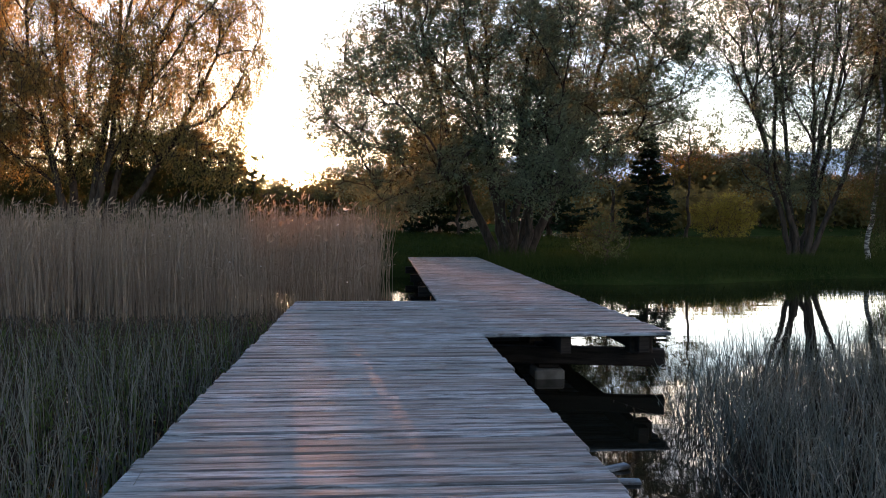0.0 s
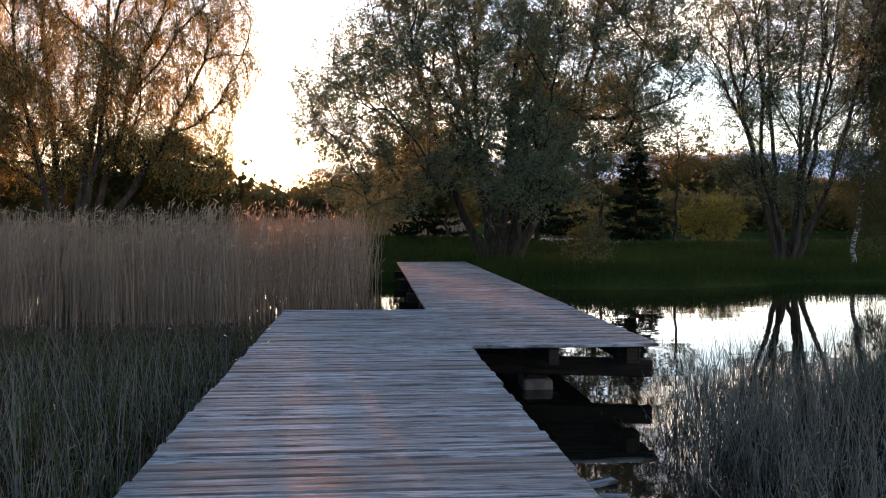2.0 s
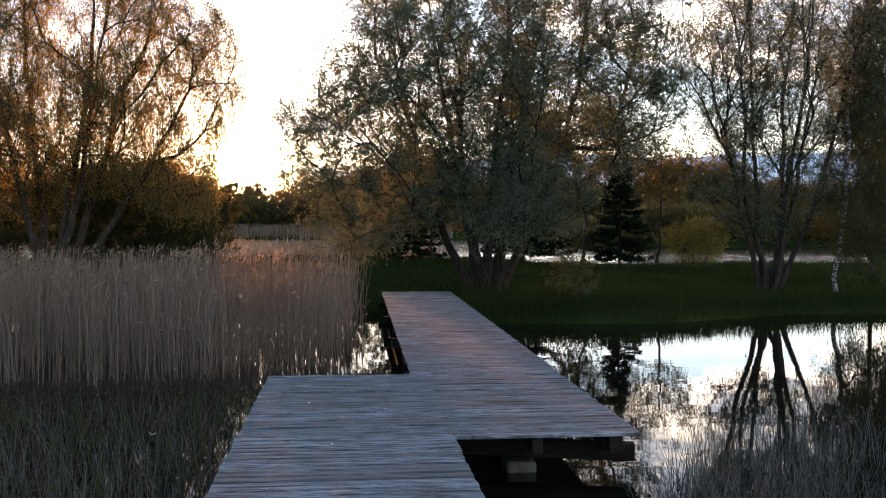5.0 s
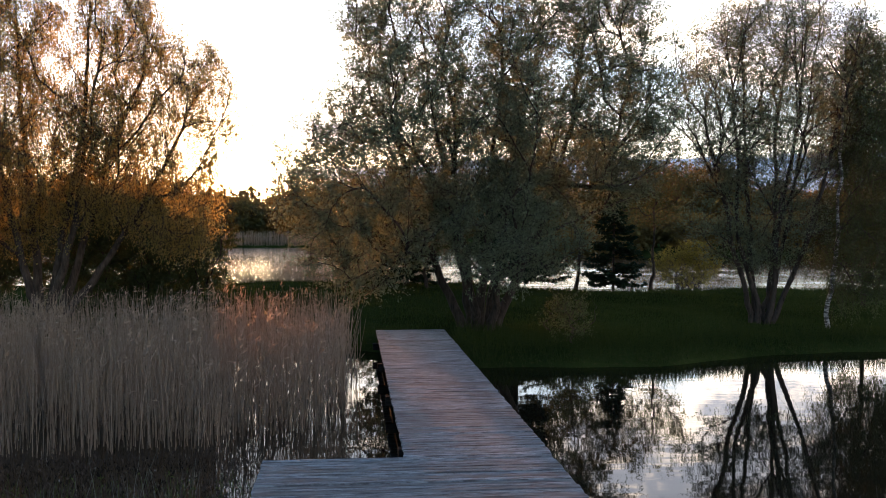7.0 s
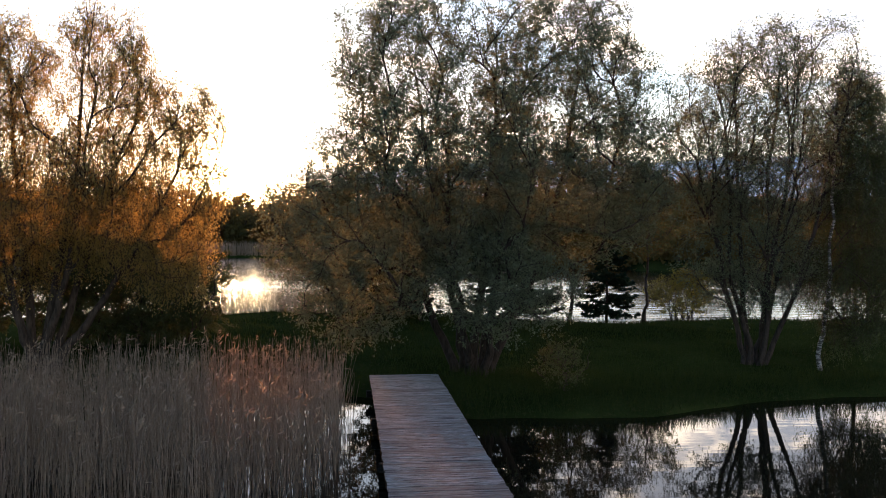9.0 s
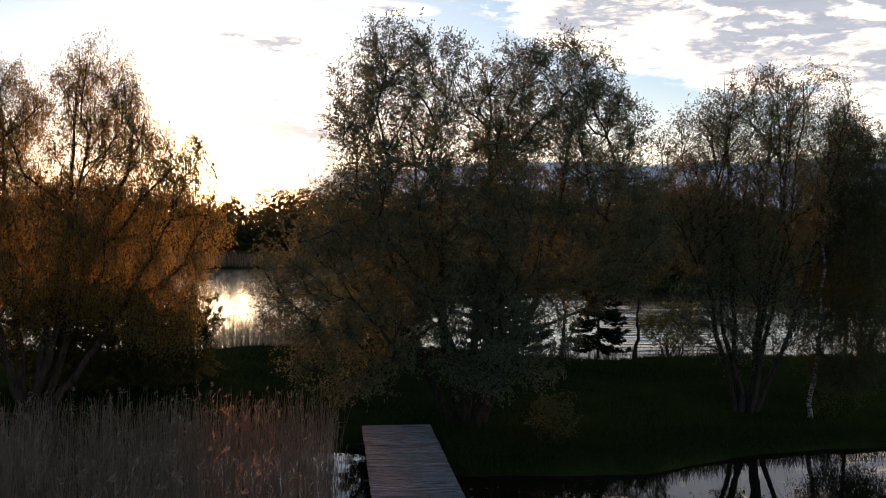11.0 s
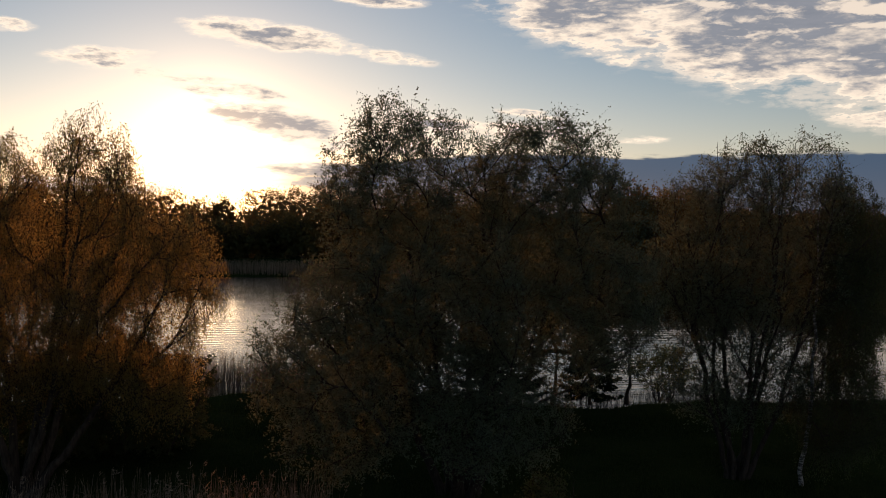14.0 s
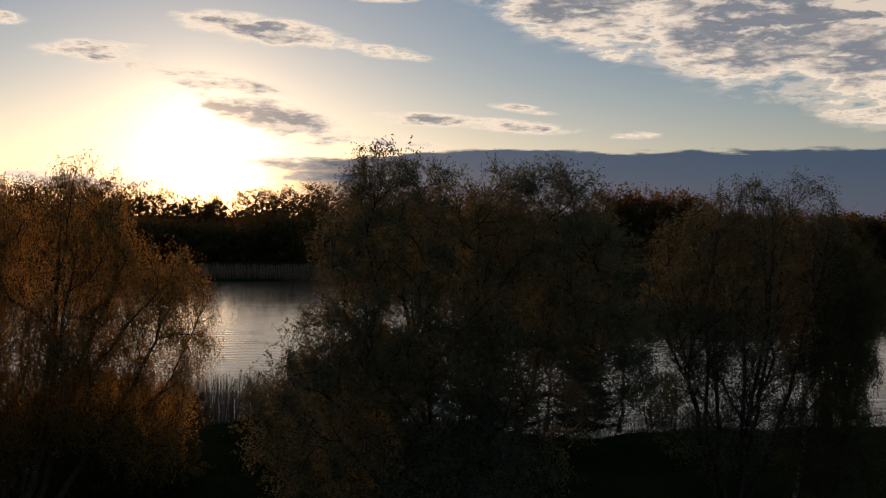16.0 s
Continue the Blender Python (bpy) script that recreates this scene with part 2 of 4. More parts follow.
def ground_material():
    mat, g = material("grassy ground")
    pos = g.n("ShaderNodeNewGeometry").outputs["Position"]
    a, b = g.noise(pos, 0.35, 4.0), g.noise(pos, 9.0, 4.0, 0.7)
    grass = g.mix(g.smooth(a, 0.35, 0.68), (0.012, 0.021, 0.006, 1), (0.026, 0.038, 0.011, 1))
    grass = g.mix(g.smooth(b, 0.5, 0.8, 0.0, 0.6), grass, (0.075, 0.06, 0.03, 1))
    z = g.n("ShaderNodeSeparateXYZ", {0: pos}).outputs[2]
    col = g.mix(g.smooth(z, -0.12, 0.02), (0.02, 0.018, 0.012, 1), grass)
    surface(g, g.n("ShaderNodeBsdfPrincipled", {"Base Color": col, "Roughness": 1.0, "Specular IOR Level": 0.0, "Normal": bump(g, b, 0.8, 0.05)}).outputs[0])
    return mat


def water_material(name, rough):
    mat, g = material(name)
    pos = g.n("ShaderNodeNewGeometry").outputs["Position"]
    small = g.noise(g.scaled(pos, (0.55, 1.7, 1.0)), 1.0, 2.0, 0.5)
    calm = bump(g, small, 0.04, 0.05)
    surface(g, g.n("ShaderNodeBsdfPrincipled", {"Base Color": (0.006, 0.006, 0.004, 1), "Roughness": rough, "IOR": 1.333, "Specular IOR Level": 0.5, "Normal": calm}).outputs[0])
    return mat


PLANK, TIMBER, CONCRETE = plank_material(), timber_material(), concrete_material()
GROUND, BIRCH = ground_material(), birch_material()
WATER, LAKE = water_material("still pond water", 0.02), water_material("ruffled lake water", 0.11)
BARK = bark_material("willow bark", (0.016, 0.013, 0.011), (0.055, 0.044, 0.036))
BARK_DARK = bark_material("dark bark", (0.02, 0.016, 0.013), (0.07, 0.055, 0.042))
WILLOW_LEAF = leaf_material("willow leaves", (0.05, 0.07, 0.045), (0.13, 0.165, 0.112), (0.17, 0.19, 0.10), 0.38)
# left birches only: low-sun glow is put into the warm through colour
LIT_BIRCH_LEAF = leaf_material("sun-warmed birch leaves", (0.055, 0.07, 0.028), (0.12, 0.13, 0.05), (0.42, 0.31, 0.10), 0.58)
BUSH_LEAF = leaf_material("bush leaves", (0.035, 0.052, 0.024), (0.075, 0.098, 0.045), (0.11, 0.11, 0.035), 0.22)
YOUNG_LEAF = leaf_material("young yellow leaves", (0.10, 0.10, 0.02), (0.20, 0.17, 0.04), (0.25, 0.2, 0.04), 0.4)
NEEDLE = leaf_material("spruce needles", (0.010, 0.020, 0.012), (0.025, 0.042, 0.022), (0.02, 0.03, 0.01), 0.1)
REED = leaf_material("dry reed", (0.085, 0.066, 0.05), (0.42, 0.355, 0.285), (0.42, 0.28, 0.14), 0.35)
REED_GREY = leaf_material("short grey-green reed", (0.022, 0.028, 0.02), (0.20, 0.21, 0.19), (0.10, 0.10, 0.05), 0.2)
SHOOT = leaf_material("green reed shoots", (0.03, 0.05, 0.015), (0.07, 0.105, 0.03), (0.10, 0.13, 0.03), 0.3)
LITTER = leaf_material("old reed litter", (0.018, 0.014, 0.011), (0.085, 0.07, 0.055), (0.06, 0.04, 0.02), 0.1)
GRASS = leaf_material("meadow grass", (0.013, 0.024, 0.007), (0.03, 0.044, 0.012), (0.04, 0.055, 0.011), 0.3)
FAR_LEAF = leaf_material("far leaves", (0.022, 0.030, 0.012), (0.055, 0.058, 0.024), (0.24, 0.16, 0.05), 0.4)


# ---- mesh helpers ----
def raw_mesh(name, verts, faces_flat, size, smooth=False):
    """A mesh from arrays: faces_flat are indices, size corners to a face."""
    me = bpy.data.meshes.new(name)
    verts = np.asarray(verts, np.float32).reshape(-1, 3)
    idx = np.asarray(faces_flat, np.int32).ravel()
    n = len(idx) // size
    me.vertices.add(len(verts)), me.loops.add(len(idx)), me.polygons.add(n)
    me.vertices.foreach_set("co", verts.ravel())
    me.loops.foreach_set("vertex_index", idx)
    me.polygons.foreach_set("loop_start", np.arange(n, dtype=np.int32) * size)
    me.polygons.foreach_set("loop_total", np.full(n, size, np.int32))
    if smooth:
        me.polygons.foreach_set("use_smooth", np.ones(n, bool))
    me.update(calc_edges=True)
    me.validate()
    return me


def put_part(name, me, mat, parent=None, label=""):
    me.materials.append(mat)
    ob = new(name, me)
    ob.parent = parent
    if label:
        tagged(ob, label)
    return ob


def part(name, bm, mat, parent=None, label=""):
    me = bpy.data.meshes.new(name)
    bm.to_mesh(me)
    bm.free()
    return put_part(name, me, mat, parent, label)


def box(bm, x0, x1, y0, y1, z0, z1, bevel=0.0):
    b = bmesh.ops.create_cube(bm, size=1.0)["verts"]
    for v in b:
        v.co = Vector((x0 + (v.co.x + 0.5) * (x1 - x0), y0 + (v.co.y + 0.5) * (y1 - y0), z0 + (v.co.z + 0.5) * (z1 - z0)))
    if bevel:
        edges = {e for v in b for e in v.link_edges}
        bmesh.ops.bevel(bm, geom=list(edges), offset=bevel, segments=1, affect="EDGES")


def unit(v):
    return v / (np.linalg.norm(v, axis=-1, keepdims=True) + 1e-9)


class Tubes:
    """Tapered tubes gathered into one mesh of quads."""
    def __init__(self):
        self.v, self.f, self.n = [], [], 0

    def add(self, pts, radii, sides):
        pts = np.asarray(pts, float)
        d = unit(np.gradient(pts, axis=0))
        ref = np.array([0.9, 0.1, 0.3]) if abs(d[0, 2]) > 0.8 else np.array([0.0, 0.0, 1.0])
        u = unit(np.cross(d, ref))
        w = np.cross(d, u)
        a = np.arange(sides) * 2 * math.pi / sides
        ring = np.cos(a)[None, :, None] * u[:, None, :] + np.sin(a)[None, :, None] * w[:, None, :]
        v = pts[:, None, :] + ring * np.asarray(radii)[:, None, None]
        k = len(pts)
        i = np.arange(k - 1)[:, None] * sides + np.arange(sides)[None, :]
        j = np.arange(k - 1)[:, None] * sides + (np.arange(sides)[None, :] + 1) % sides
        f = np.stack([i, j, j + sides, i + sides], -1) + self.n
        self.v.append(v.reshape(-1, 3)), self.f.append(f.reshape(-1, 4))
        self.n += k * sides

    def mesh(self, name):
        return raw_mesh(name, np.concatenate(self.v), np.concatenate(self.f), 4, True)


def leaf_mesh(name, p, d, length, width, rng):
    """One slim leaf at each p, along d."""
    n = len(p)
    d = unit(d)
    side = unit(np.cross(d, rng.normal(size=(n, 3))))
    L = (length * rng.uniform(0.6, 1.3, n))[:, None]
    W = (width * rng.uniform(0.7, 1.3, n))[:, None]
    v = np.stack([p - side * W * 0.2, p + d * L * 0.4 + side * W * 0.8, p + d * L], 1)
    return raw_mesh(name, v.reshape(-1, 3), np.arange(3 * n), 3)


class Form:
    """How a tree fills its crown. env: ellipsoids (centre, radii) that bound it."""
    def __init__(self, env, coarse=240, fine=2400, sprays=3, spray=0.4, leaves=12, leaf=(0.085, 0.028), hang=0.0, gap=0.12, clump=0.55, tip=0.0035, power=0.43, align=0.55, shell=0.45, low=0.0, trunk=0.1):
        self.env, self.coarse, self.fine, self.sprays, self.spray, self.leaves, self.leaf, self.hang = env, coarse, fine, sprays, spray, leaves, leaf, hang
        self.gap, self.clump, self.tip, self.power, self.align, self.shell, self.low, self.trunk = gap, clump, tip, power, align, shell, low, trunk


def env_depth(P, env):
    """1 in the middle of the nearest ellipsoid, 0 at its skin, below 0 outside."""
    return np.max([1 - np.sqrt((((P - np.array(c)) / np.array(r)) ** 2).sum(1)) for c, r in env], 0)


def sample_crown(F, n, rng, seed):
    lo = np.min([np.array(c) - np.array(r) for c, r in F.env], 0)
    hi = np.max([np.array(c) + np.array(r) for c, r in F.env], 0)
    out = []
    while len(out) < n:
        P = rng.uniform(lo, hi, (n, 3))
        dep = env_depth(P, F.env)
        wig = np.array([noise.noise((p[0] * F.clump, p[1] * F.clump, p[2] * F.clump + seed)) for p in P])
        ok = (dep > 0.10 + 0.30 * wig) & (wig > -F.gap * 3 + rng.normal(size=n) * 0.1) & (rng.random(n) > F.shell * np.clip(dep, 0, 1)) & (P[:, 2] > F.low)
        out.extend(P[ok])
    return np.array(out[:n])


def make_tree(name, stems, F, bark, leaf, label, category, seed, stem_label=""):
    """stems: polylines from the ground up. Trunks are parts, the branchwork and the crown too."""
    rng = np.random.default_rng(seed)
    base = np.array(stems[0][0])
    root = tagged(new(name), label, category)
    root.location = base
    size = 60 * len(stems) + 6 * F.coarse + 4 * F.fine
    pos, way, par, chains = np.zeros((size, 3)), np.zeros((size, 3)), [], []

    def chain(pts, parent, kind):
        ids = [] if parent < 0 else [parent]
        for i, p in enumerate(pts):
            n = len(par)
            pos[n] = p
            way[n] = unit(p - pos[ids[-1]]) if ids else (0, 0, 1.0)
            par.append(ids[-1] if ids else -1)
            ids.append(n)
        chains.append((ids, kind))
        return ids

    for st in stems:
        st = np.array(st, float)
        t = np.linspace(0, len(st) - 1, 4 * (len(st) - 1) + 1)
        pts = np.stack([np.interp(t, np.arange(len(st)), st[:, k]) for k in range(3)], 1)
        soft = pts.copy()
        for _ in range(3):
            soft[1:-1] = (soft[:-2] + 2 * soft[1:-1] + soft[2:]) / 4
        drift = np.cumsum(rng.normal(size=soft.shape), 0) * np.array([0.055, 0.055, 0.0])
        soft += drift - drift[0]
        chain(list(soft), -1, 0)

    def reach(targets, kind, steps):
        tips = []
        P0 = pos[:len(par)]
        near = np.array([np.min(((P0 - t) ** 2).sum(1)) for t in targets])
        for t in targets[np.argsort(near)]:
            n = len(par)
            v = t - pos[:n]
            d = np.sqrt(np.einsum("ij,ij->i", v, v)) + 1e-6
            k = int(np.argmin(1.7 * d - F.align * np.einsum("ij,ij->i", v, way[:n]) - 0.35 * v[:, 2]))
            if d[k] < 0.12:
                continue
            q, w, dist = pos[k].copy(), way[k].copy(), d[k]
            mid = q + (w * 0.5 + unit(t - q) * 0.5) * dist * 0.5 + rng.normal(size=3) * 0.025 * dist
            pts = [(1 - s) ** 2 * q + 2 * s * (1 - s) * mid + s * s * t + rng.normal(size=3) * 0.008 * dist for s in np.linspace(0, 1, steps + 1)[1:]]
            tips.append(chain(pts, k, kind))
        return tips

    reach(sample_crown(F, F.coarse, rng, seed), 1, 6)
    # twigs spring from the branches that are there by now
    n, tips = len(par), []
    for part_of in np.array_split(sample_crown(F, F.fine, rng, seed), max(1, F.fine // 400)):
        v = part_of[:, None] - pos[None, :n]
        d = np.sqrt(np.einsum("ijk,ijk->ij", v, v)) + 1e-6
        best = np.argmin(1.7 * d - F.align * np.einsum("ijk,jk->ij", v, way[:n]) - 0.35 * v[..., 2], 1)
        for t, k, dist in zip(part_of, best, d[np.arange(len(best)), best]):
            q, w = pos[k].copy(), way[k].copy()
            mid = q + (w * 0.5 + (t - q) / dist * 0.5) * dist * 0.5 + rng.normal(size=3) * 0.06 * dist
            tips.append(chain([(1 - f) ** 2 * q + 2 * f * (1 - f) * mid + f * f * t for f in (0.33, 0.67, 1.0)], int(k), 2))
    count = np.zeros(len(par))
    for ids in tips:
        count[ids[-1]] += 1
    for i in range(len(par) - 1, -1, -1):
        if par[i] >= 0:
            count[par[i]] += max(count[i], 0.3)
    rad = F.tip * np.maximum(count, 1.0) ** F.power
    P = pos[:len(par)] - base
    limb = Tubes()
    for ids, kind in chains:
        r = rad[ids].copy()
        if kind:
            r[0] = min(r[0], r[1] * 1.15)
            limb.add(P[ids], r, (0, 6, 3)[kind])
        else:
            r = np.maximum(r, F.trunk * (1 - np.linspace(0, 1, len(r)) ** 0.8 * 0.95))
            r[:2] *= (1.35, 1.12)
            tb = Tubes()
            tb.add(P[ids], r, 10)
            put_part("trunk", tb.mesh("trunk"), bark, root, stem_label)
    A, B = [], []
    for ids in tips:
        for k in range(F.sprays):
            i = ids[rng.integers(1, len(ids))]
            s, w = P[i], way[i]
            L = F.spray * rng.uniform(0.5, 1.4)
            if F.hang:
                d0 = unit(w * 0.5 + rng.normal(size=3) * 0.35)
                e1 = s + d0 * L * 0.25
                e2 = e1 + unit(d0 * 0.35 + np.array([0, 0, -F.hang])) * L * 0.4
                e3 = e2 + unit(rng.normal(size=3) * 0.12 + np.array([0, 0, -1.0])) * L * 0.5
                limb.add([s, e1, e2, e3], [0.004, 0.0035, 0.003, 0.002], 3)
                A += [s, e1, e2, e2]; B += [e1, e2, e3, e3]
            else:
                e = s + unit(w * 0.8 + rng.normal(size=3) * 0.6) * L
                if k % 2 == 0:
                    limb.add([s, e], [0.004, 0.002], 3)
                A.append(s), B.append(e)
    tagged(put_part("branchwork", limb.mesh("branchwork"), BARK_DARK if bark is BIRCH else bark, root), kind="stuff")
    a, b = np.array(A), np.array(B)
    m = F.leaves
    f = rng.uniform(0.05, 1.1, (len(a), m))[..., None]
    p = (a[:, None] + (b - a)[:, None] * f + rng.normal(size=(len(a), m, 3)) * (0.055 if F.hang else 0.035)).reshape(-1, 3)
    d = np.repeat(unit(b - a), m, 0) + rng.normal(size=(len(p), 3)) * 0.8
    d[:, 2] -= 0.7 if F.hang else 0.0
    tagged(put_part("crown", leaf_mesh("crown", p, d, F.leaf[0], F.leaf[1], rng), leaf, root), kind="stuff")
    return root


def stem(x, y, z, lean_x, lean_y, height, bend=0.35):
    """A rising stem that leans out from the base and then straightens."""
    fr = (0.0, 0.12, 0.3, 0.55, 0.8, 1.0)
    return [(x + lean_x * height * (f - bend * f * f), y + lean_y * height * (f - bend * f * f), z - (0.3 if f == 0 else 0) + height * f) for f in fr]


# ---- ground and water ----
def wob(x, k, s):
    return math.sin(x * k + s) * 0.5 + math.sin(x * k * 2.3 + s * 1.7) * 0.3 + math.sin(x * k * 5.1 + s * 2.9) * 0.2


def step(v, lo, hi):
    t = min(max((v - lo) / (hi - lo), 0.0), 1.0)
    return t * t * (3 - 2 * t)


def ground_height(x, y):
    near = 24.7 - 3.2 * step(x, 0.3, 3.6) + 1.9 * step(x, 6.5, 14.5) + 0.3 * wob(x, 0.5, 1.0) + 0.2 * step(-x, 2, 10)     # the shore of the spit
    back = 43.0 + 1.0 * wob(x, 0.3, 2.0) - 2.0 * step(x, 4, 12)
    far = 143.0 - 50.0 * step(x, 12, 40) + 4.0 * wob(x, 0.05, 0.5)
    spit = (0.72 * step(y, near - 0.4, near + 1.6) + 0.28 * step(y, near + 1.0, near + 7.0)) * step(-y, -back, -back + 4.0)
    h = -0.6 + spit * (1.3 + 0.35 * step(y, 28, 38) * (1 - 0.6 * step(x, 5, 9)) + 0.06 * wob(x + y, 0.7, 0.3))
    h = max(h, -0.6 + 1.6 * step(y, far - 2, far + 5))
    h = max(h, -0.6 + 1.4 * step(-y, 9.0, 12.0))                         # behind the start of the walkway
    h = max(h, -0.6 + 1.4 * step(-x, 26.0 + wob(y, 0.2, 0), 32.0) * step(-y, -44.0, -38.0))
    h = max(h, -0.6 + 1.5 * step(abs(x), 190, 230))
    return h


def make_ground():
    def axis(inner, lo, hi, fine):
        a = list(np.arange(inner[0], inner[1] + 1e-6, fine))
        s, p = fine, inner[1]
        while p < hi:
            s *= 1.16; p += s; a.append(p)
        s, p = fine, inner[0]
        while p > lo:
            s *= 1.16; p -= s; a.insert(0, p)
        return a
    xs, ys = axis((-24, 24), -2500, 2500, 0.5), axis((17, 48), -2500, 2500, 0.4)
    v = np.array([(x, y, ground_height(x, y)) for y in ys for x in xs])
    i = (np.arange(len(ys) - 1)[:, None] * len(xs) + np.arange(len(xs) - 1)[None, :])
    f = np.stack([i, i + 1, i + 1 + len(xs), i + len(xs)], -1)
    tagged(put_part("ground", raw_mesh("ground", v, f, 4, True), GROUND), "low grassy banks round a pond", "ground", "", "structure")
    w = np.array([(-240, -40, 0), (240, -40, 0), (240, 39, 0), (-240, 39, 0)], float)
    tagged(put_part("water", raw_mesh("water", w, [0, 1, 2, 3], 4), WATER), "still dark pond water mirroring sky and trees", "water", "", "structure")
    # the lake beyond the spit, ruffled by small waves
    rng = np.random.default_rng(17)
    ys = [39.0]
    while ys[-1] < 170:
        ys.append(ys[-1] + 0.17 + 0.004 * (ys[-1] - 39))
    xs = np.concatenate([np.linspace(-240, -37, 40), np.arange(-36, 50.1, 0.5), np.linspace(51, 240, 40)])
    X, Y = np.meshgrid(xs, np.array(ys))
    Z = np.zeros_like(X)
    for _ in range(22):
        lam = rng.uniform(0.5, 1.5)
        a = rng.normal() * 0.5 + 1.45
        Z += 0.0016 * lam * np.sin((X * math.cos(a) + Y * math.sin(a)) * 2 * math.pi / lam + rng.uniform(0, 6.28))
    gust = np.array([[(1 + 1.6 * max(step(y, 110, 135), step(x, 3, 14))) * (0.6 + 0.5 * math.sin(x * 0.05 + 0.11 * y) * math.sin(0.09 * y + 1.0)) for x in xs] for y in ys])
    Z = Z * gust - 0.004
    i = (np.arange(len(ys) - 1)[:, None] * len(xs) + np.arange(len(xs) - 1)[None, :])
    f = np.stack([i, i + 1, i + 1 + len(xs), i + len(xs)], -1)
    tagged(put_part("water", raw_mesh("water", np.stack([X, Y, Z], -1), f, 4, True), LAKE), "rippled open lake behind the spit", "water", "", "structure")


make_ground()

# ---- wooden walkway ----
DECK = 0.55
NEAR_X, FAR_X = (-1.04, 0.96), (0.76, 2.74)
JOIN_Y = (8.25, 11.75)
END_Y = 25.95
SKEW = 0.0085           # the far run bears slightly to the right
PITCH = 0.13


def make_walkway():
    root = tagged(new("boardwalk"), "weathered grey plank boardwalk on dark timber beams over water", "boardwalk")
    meshes = {}
    rng = random.Random(5)

    def board(x0, x1, y):
        key = (round(x1 - x0, 2), rng.randrange(5))
        if key not in meshes:
            bm = bmesh.new()
            w, slim = (x1 - x0) / 2, (0.0, 0.003, 0.005, 0.008, 0.012)[key[1]]
            box(bm, -w, w, -0.056 + slim, 0.056 - slim * 0.4, -0.034, 0.0, 0.008)
            for v in bm.verts:
                v.co.z += 0.0025 * math.sin(v.co.x * 2.1 + key[1] * 1.7) + 0.0015 * key[1] / 5
            me = bpy.data.meshes.new("board")
            bm.to_mesh(me)
            bm.free()
            me.materials.append(PLANK)
            meshes[key] = me
        ob = new("board", meshes[key])
        ob.parent = root
        ob.matrix_basis = pose((x0 + x1) / 2 + rng.uniform(-0.012, 0.012), y, DECK + rng.uniform(-0.004, 0.004), rng.uniform(-0.9, 0.9), rng.uniform(-0.08, 0.08), rng.uniform(-0.12, 0.12))

    y = -5.0
    while y < JOIN_Y[1]:
        a = y > JOIN_Y[0]
        board(NEAR_X[0], FAR_X[1] if a else NEAR_X[1], y)
        y += PITCH
    while y < END_Y:
        board(FAR_X[0] + SKEW * (y - 8.25), FAR_X[1] + SKEW * (y - 8.25), y)
        y += PITCH
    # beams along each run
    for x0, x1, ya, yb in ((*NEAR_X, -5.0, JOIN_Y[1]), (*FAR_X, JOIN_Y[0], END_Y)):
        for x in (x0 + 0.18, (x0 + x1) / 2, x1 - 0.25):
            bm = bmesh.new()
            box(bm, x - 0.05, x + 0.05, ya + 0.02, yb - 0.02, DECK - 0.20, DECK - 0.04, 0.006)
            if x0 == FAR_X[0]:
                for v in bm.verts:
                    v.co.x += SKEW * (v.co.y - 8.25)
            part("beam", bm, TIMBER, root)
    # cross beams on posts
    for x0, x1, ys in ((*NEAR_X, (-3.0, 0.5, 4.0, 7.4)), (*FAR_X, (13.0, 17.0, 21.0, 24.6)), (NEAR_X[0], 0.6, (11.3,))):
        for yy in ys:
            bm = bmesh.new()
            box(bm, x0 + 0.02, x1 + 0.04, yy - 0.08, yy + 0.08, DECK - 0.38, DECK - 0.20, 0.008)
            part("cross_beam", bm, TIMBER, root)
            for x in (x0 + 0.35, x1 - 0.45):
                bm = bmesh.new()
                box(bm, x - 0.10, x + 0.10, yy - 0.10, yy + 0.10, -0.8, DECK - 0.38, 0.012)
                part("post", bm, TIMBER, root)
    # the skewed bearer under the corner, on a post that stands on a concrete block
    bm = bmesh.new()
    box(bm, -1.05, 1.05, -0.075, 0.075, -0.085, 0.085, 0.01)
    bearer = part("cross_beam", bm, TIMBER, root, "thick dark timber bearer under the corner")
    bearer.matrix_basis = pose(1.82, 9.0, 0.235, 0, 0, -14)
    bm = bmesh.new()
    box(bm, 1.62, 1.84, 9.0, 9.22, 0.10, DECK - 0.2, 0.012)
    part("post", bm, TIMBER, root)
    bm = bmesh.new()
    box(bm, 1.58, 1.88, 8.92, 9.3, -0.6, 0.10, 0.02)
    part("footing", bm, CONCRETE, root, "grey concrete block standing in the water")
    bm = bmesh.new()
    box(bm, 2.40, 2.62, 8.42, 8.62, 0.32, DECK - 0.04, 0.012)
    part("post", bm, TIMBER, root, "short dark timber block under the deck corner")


make_walkway()


def drift_plank(x, y, turn, length, tip):
    bm = bmesh.new()
    box(bm, -length / 2, length / 2, -0.04, 0.04, -0.012, 0.012, 0.006)
    for v in bm.verts:
        v.co.y += 0.02 * math.sin(v.co.x * 4)
    ob = part("drift_plank", bm, PLANK)
    ob.matrix_basis = pose(x, y, 0.012, 0, tip, turn)
    tagged(ob, "pale broken plank floating among the reeds", "plank", "floating planks")


drift_plank(1.50, 5.32, -8, 0.17, 1.5)
drift_plank(1.50, 5.62, 18, 0.22, -3)


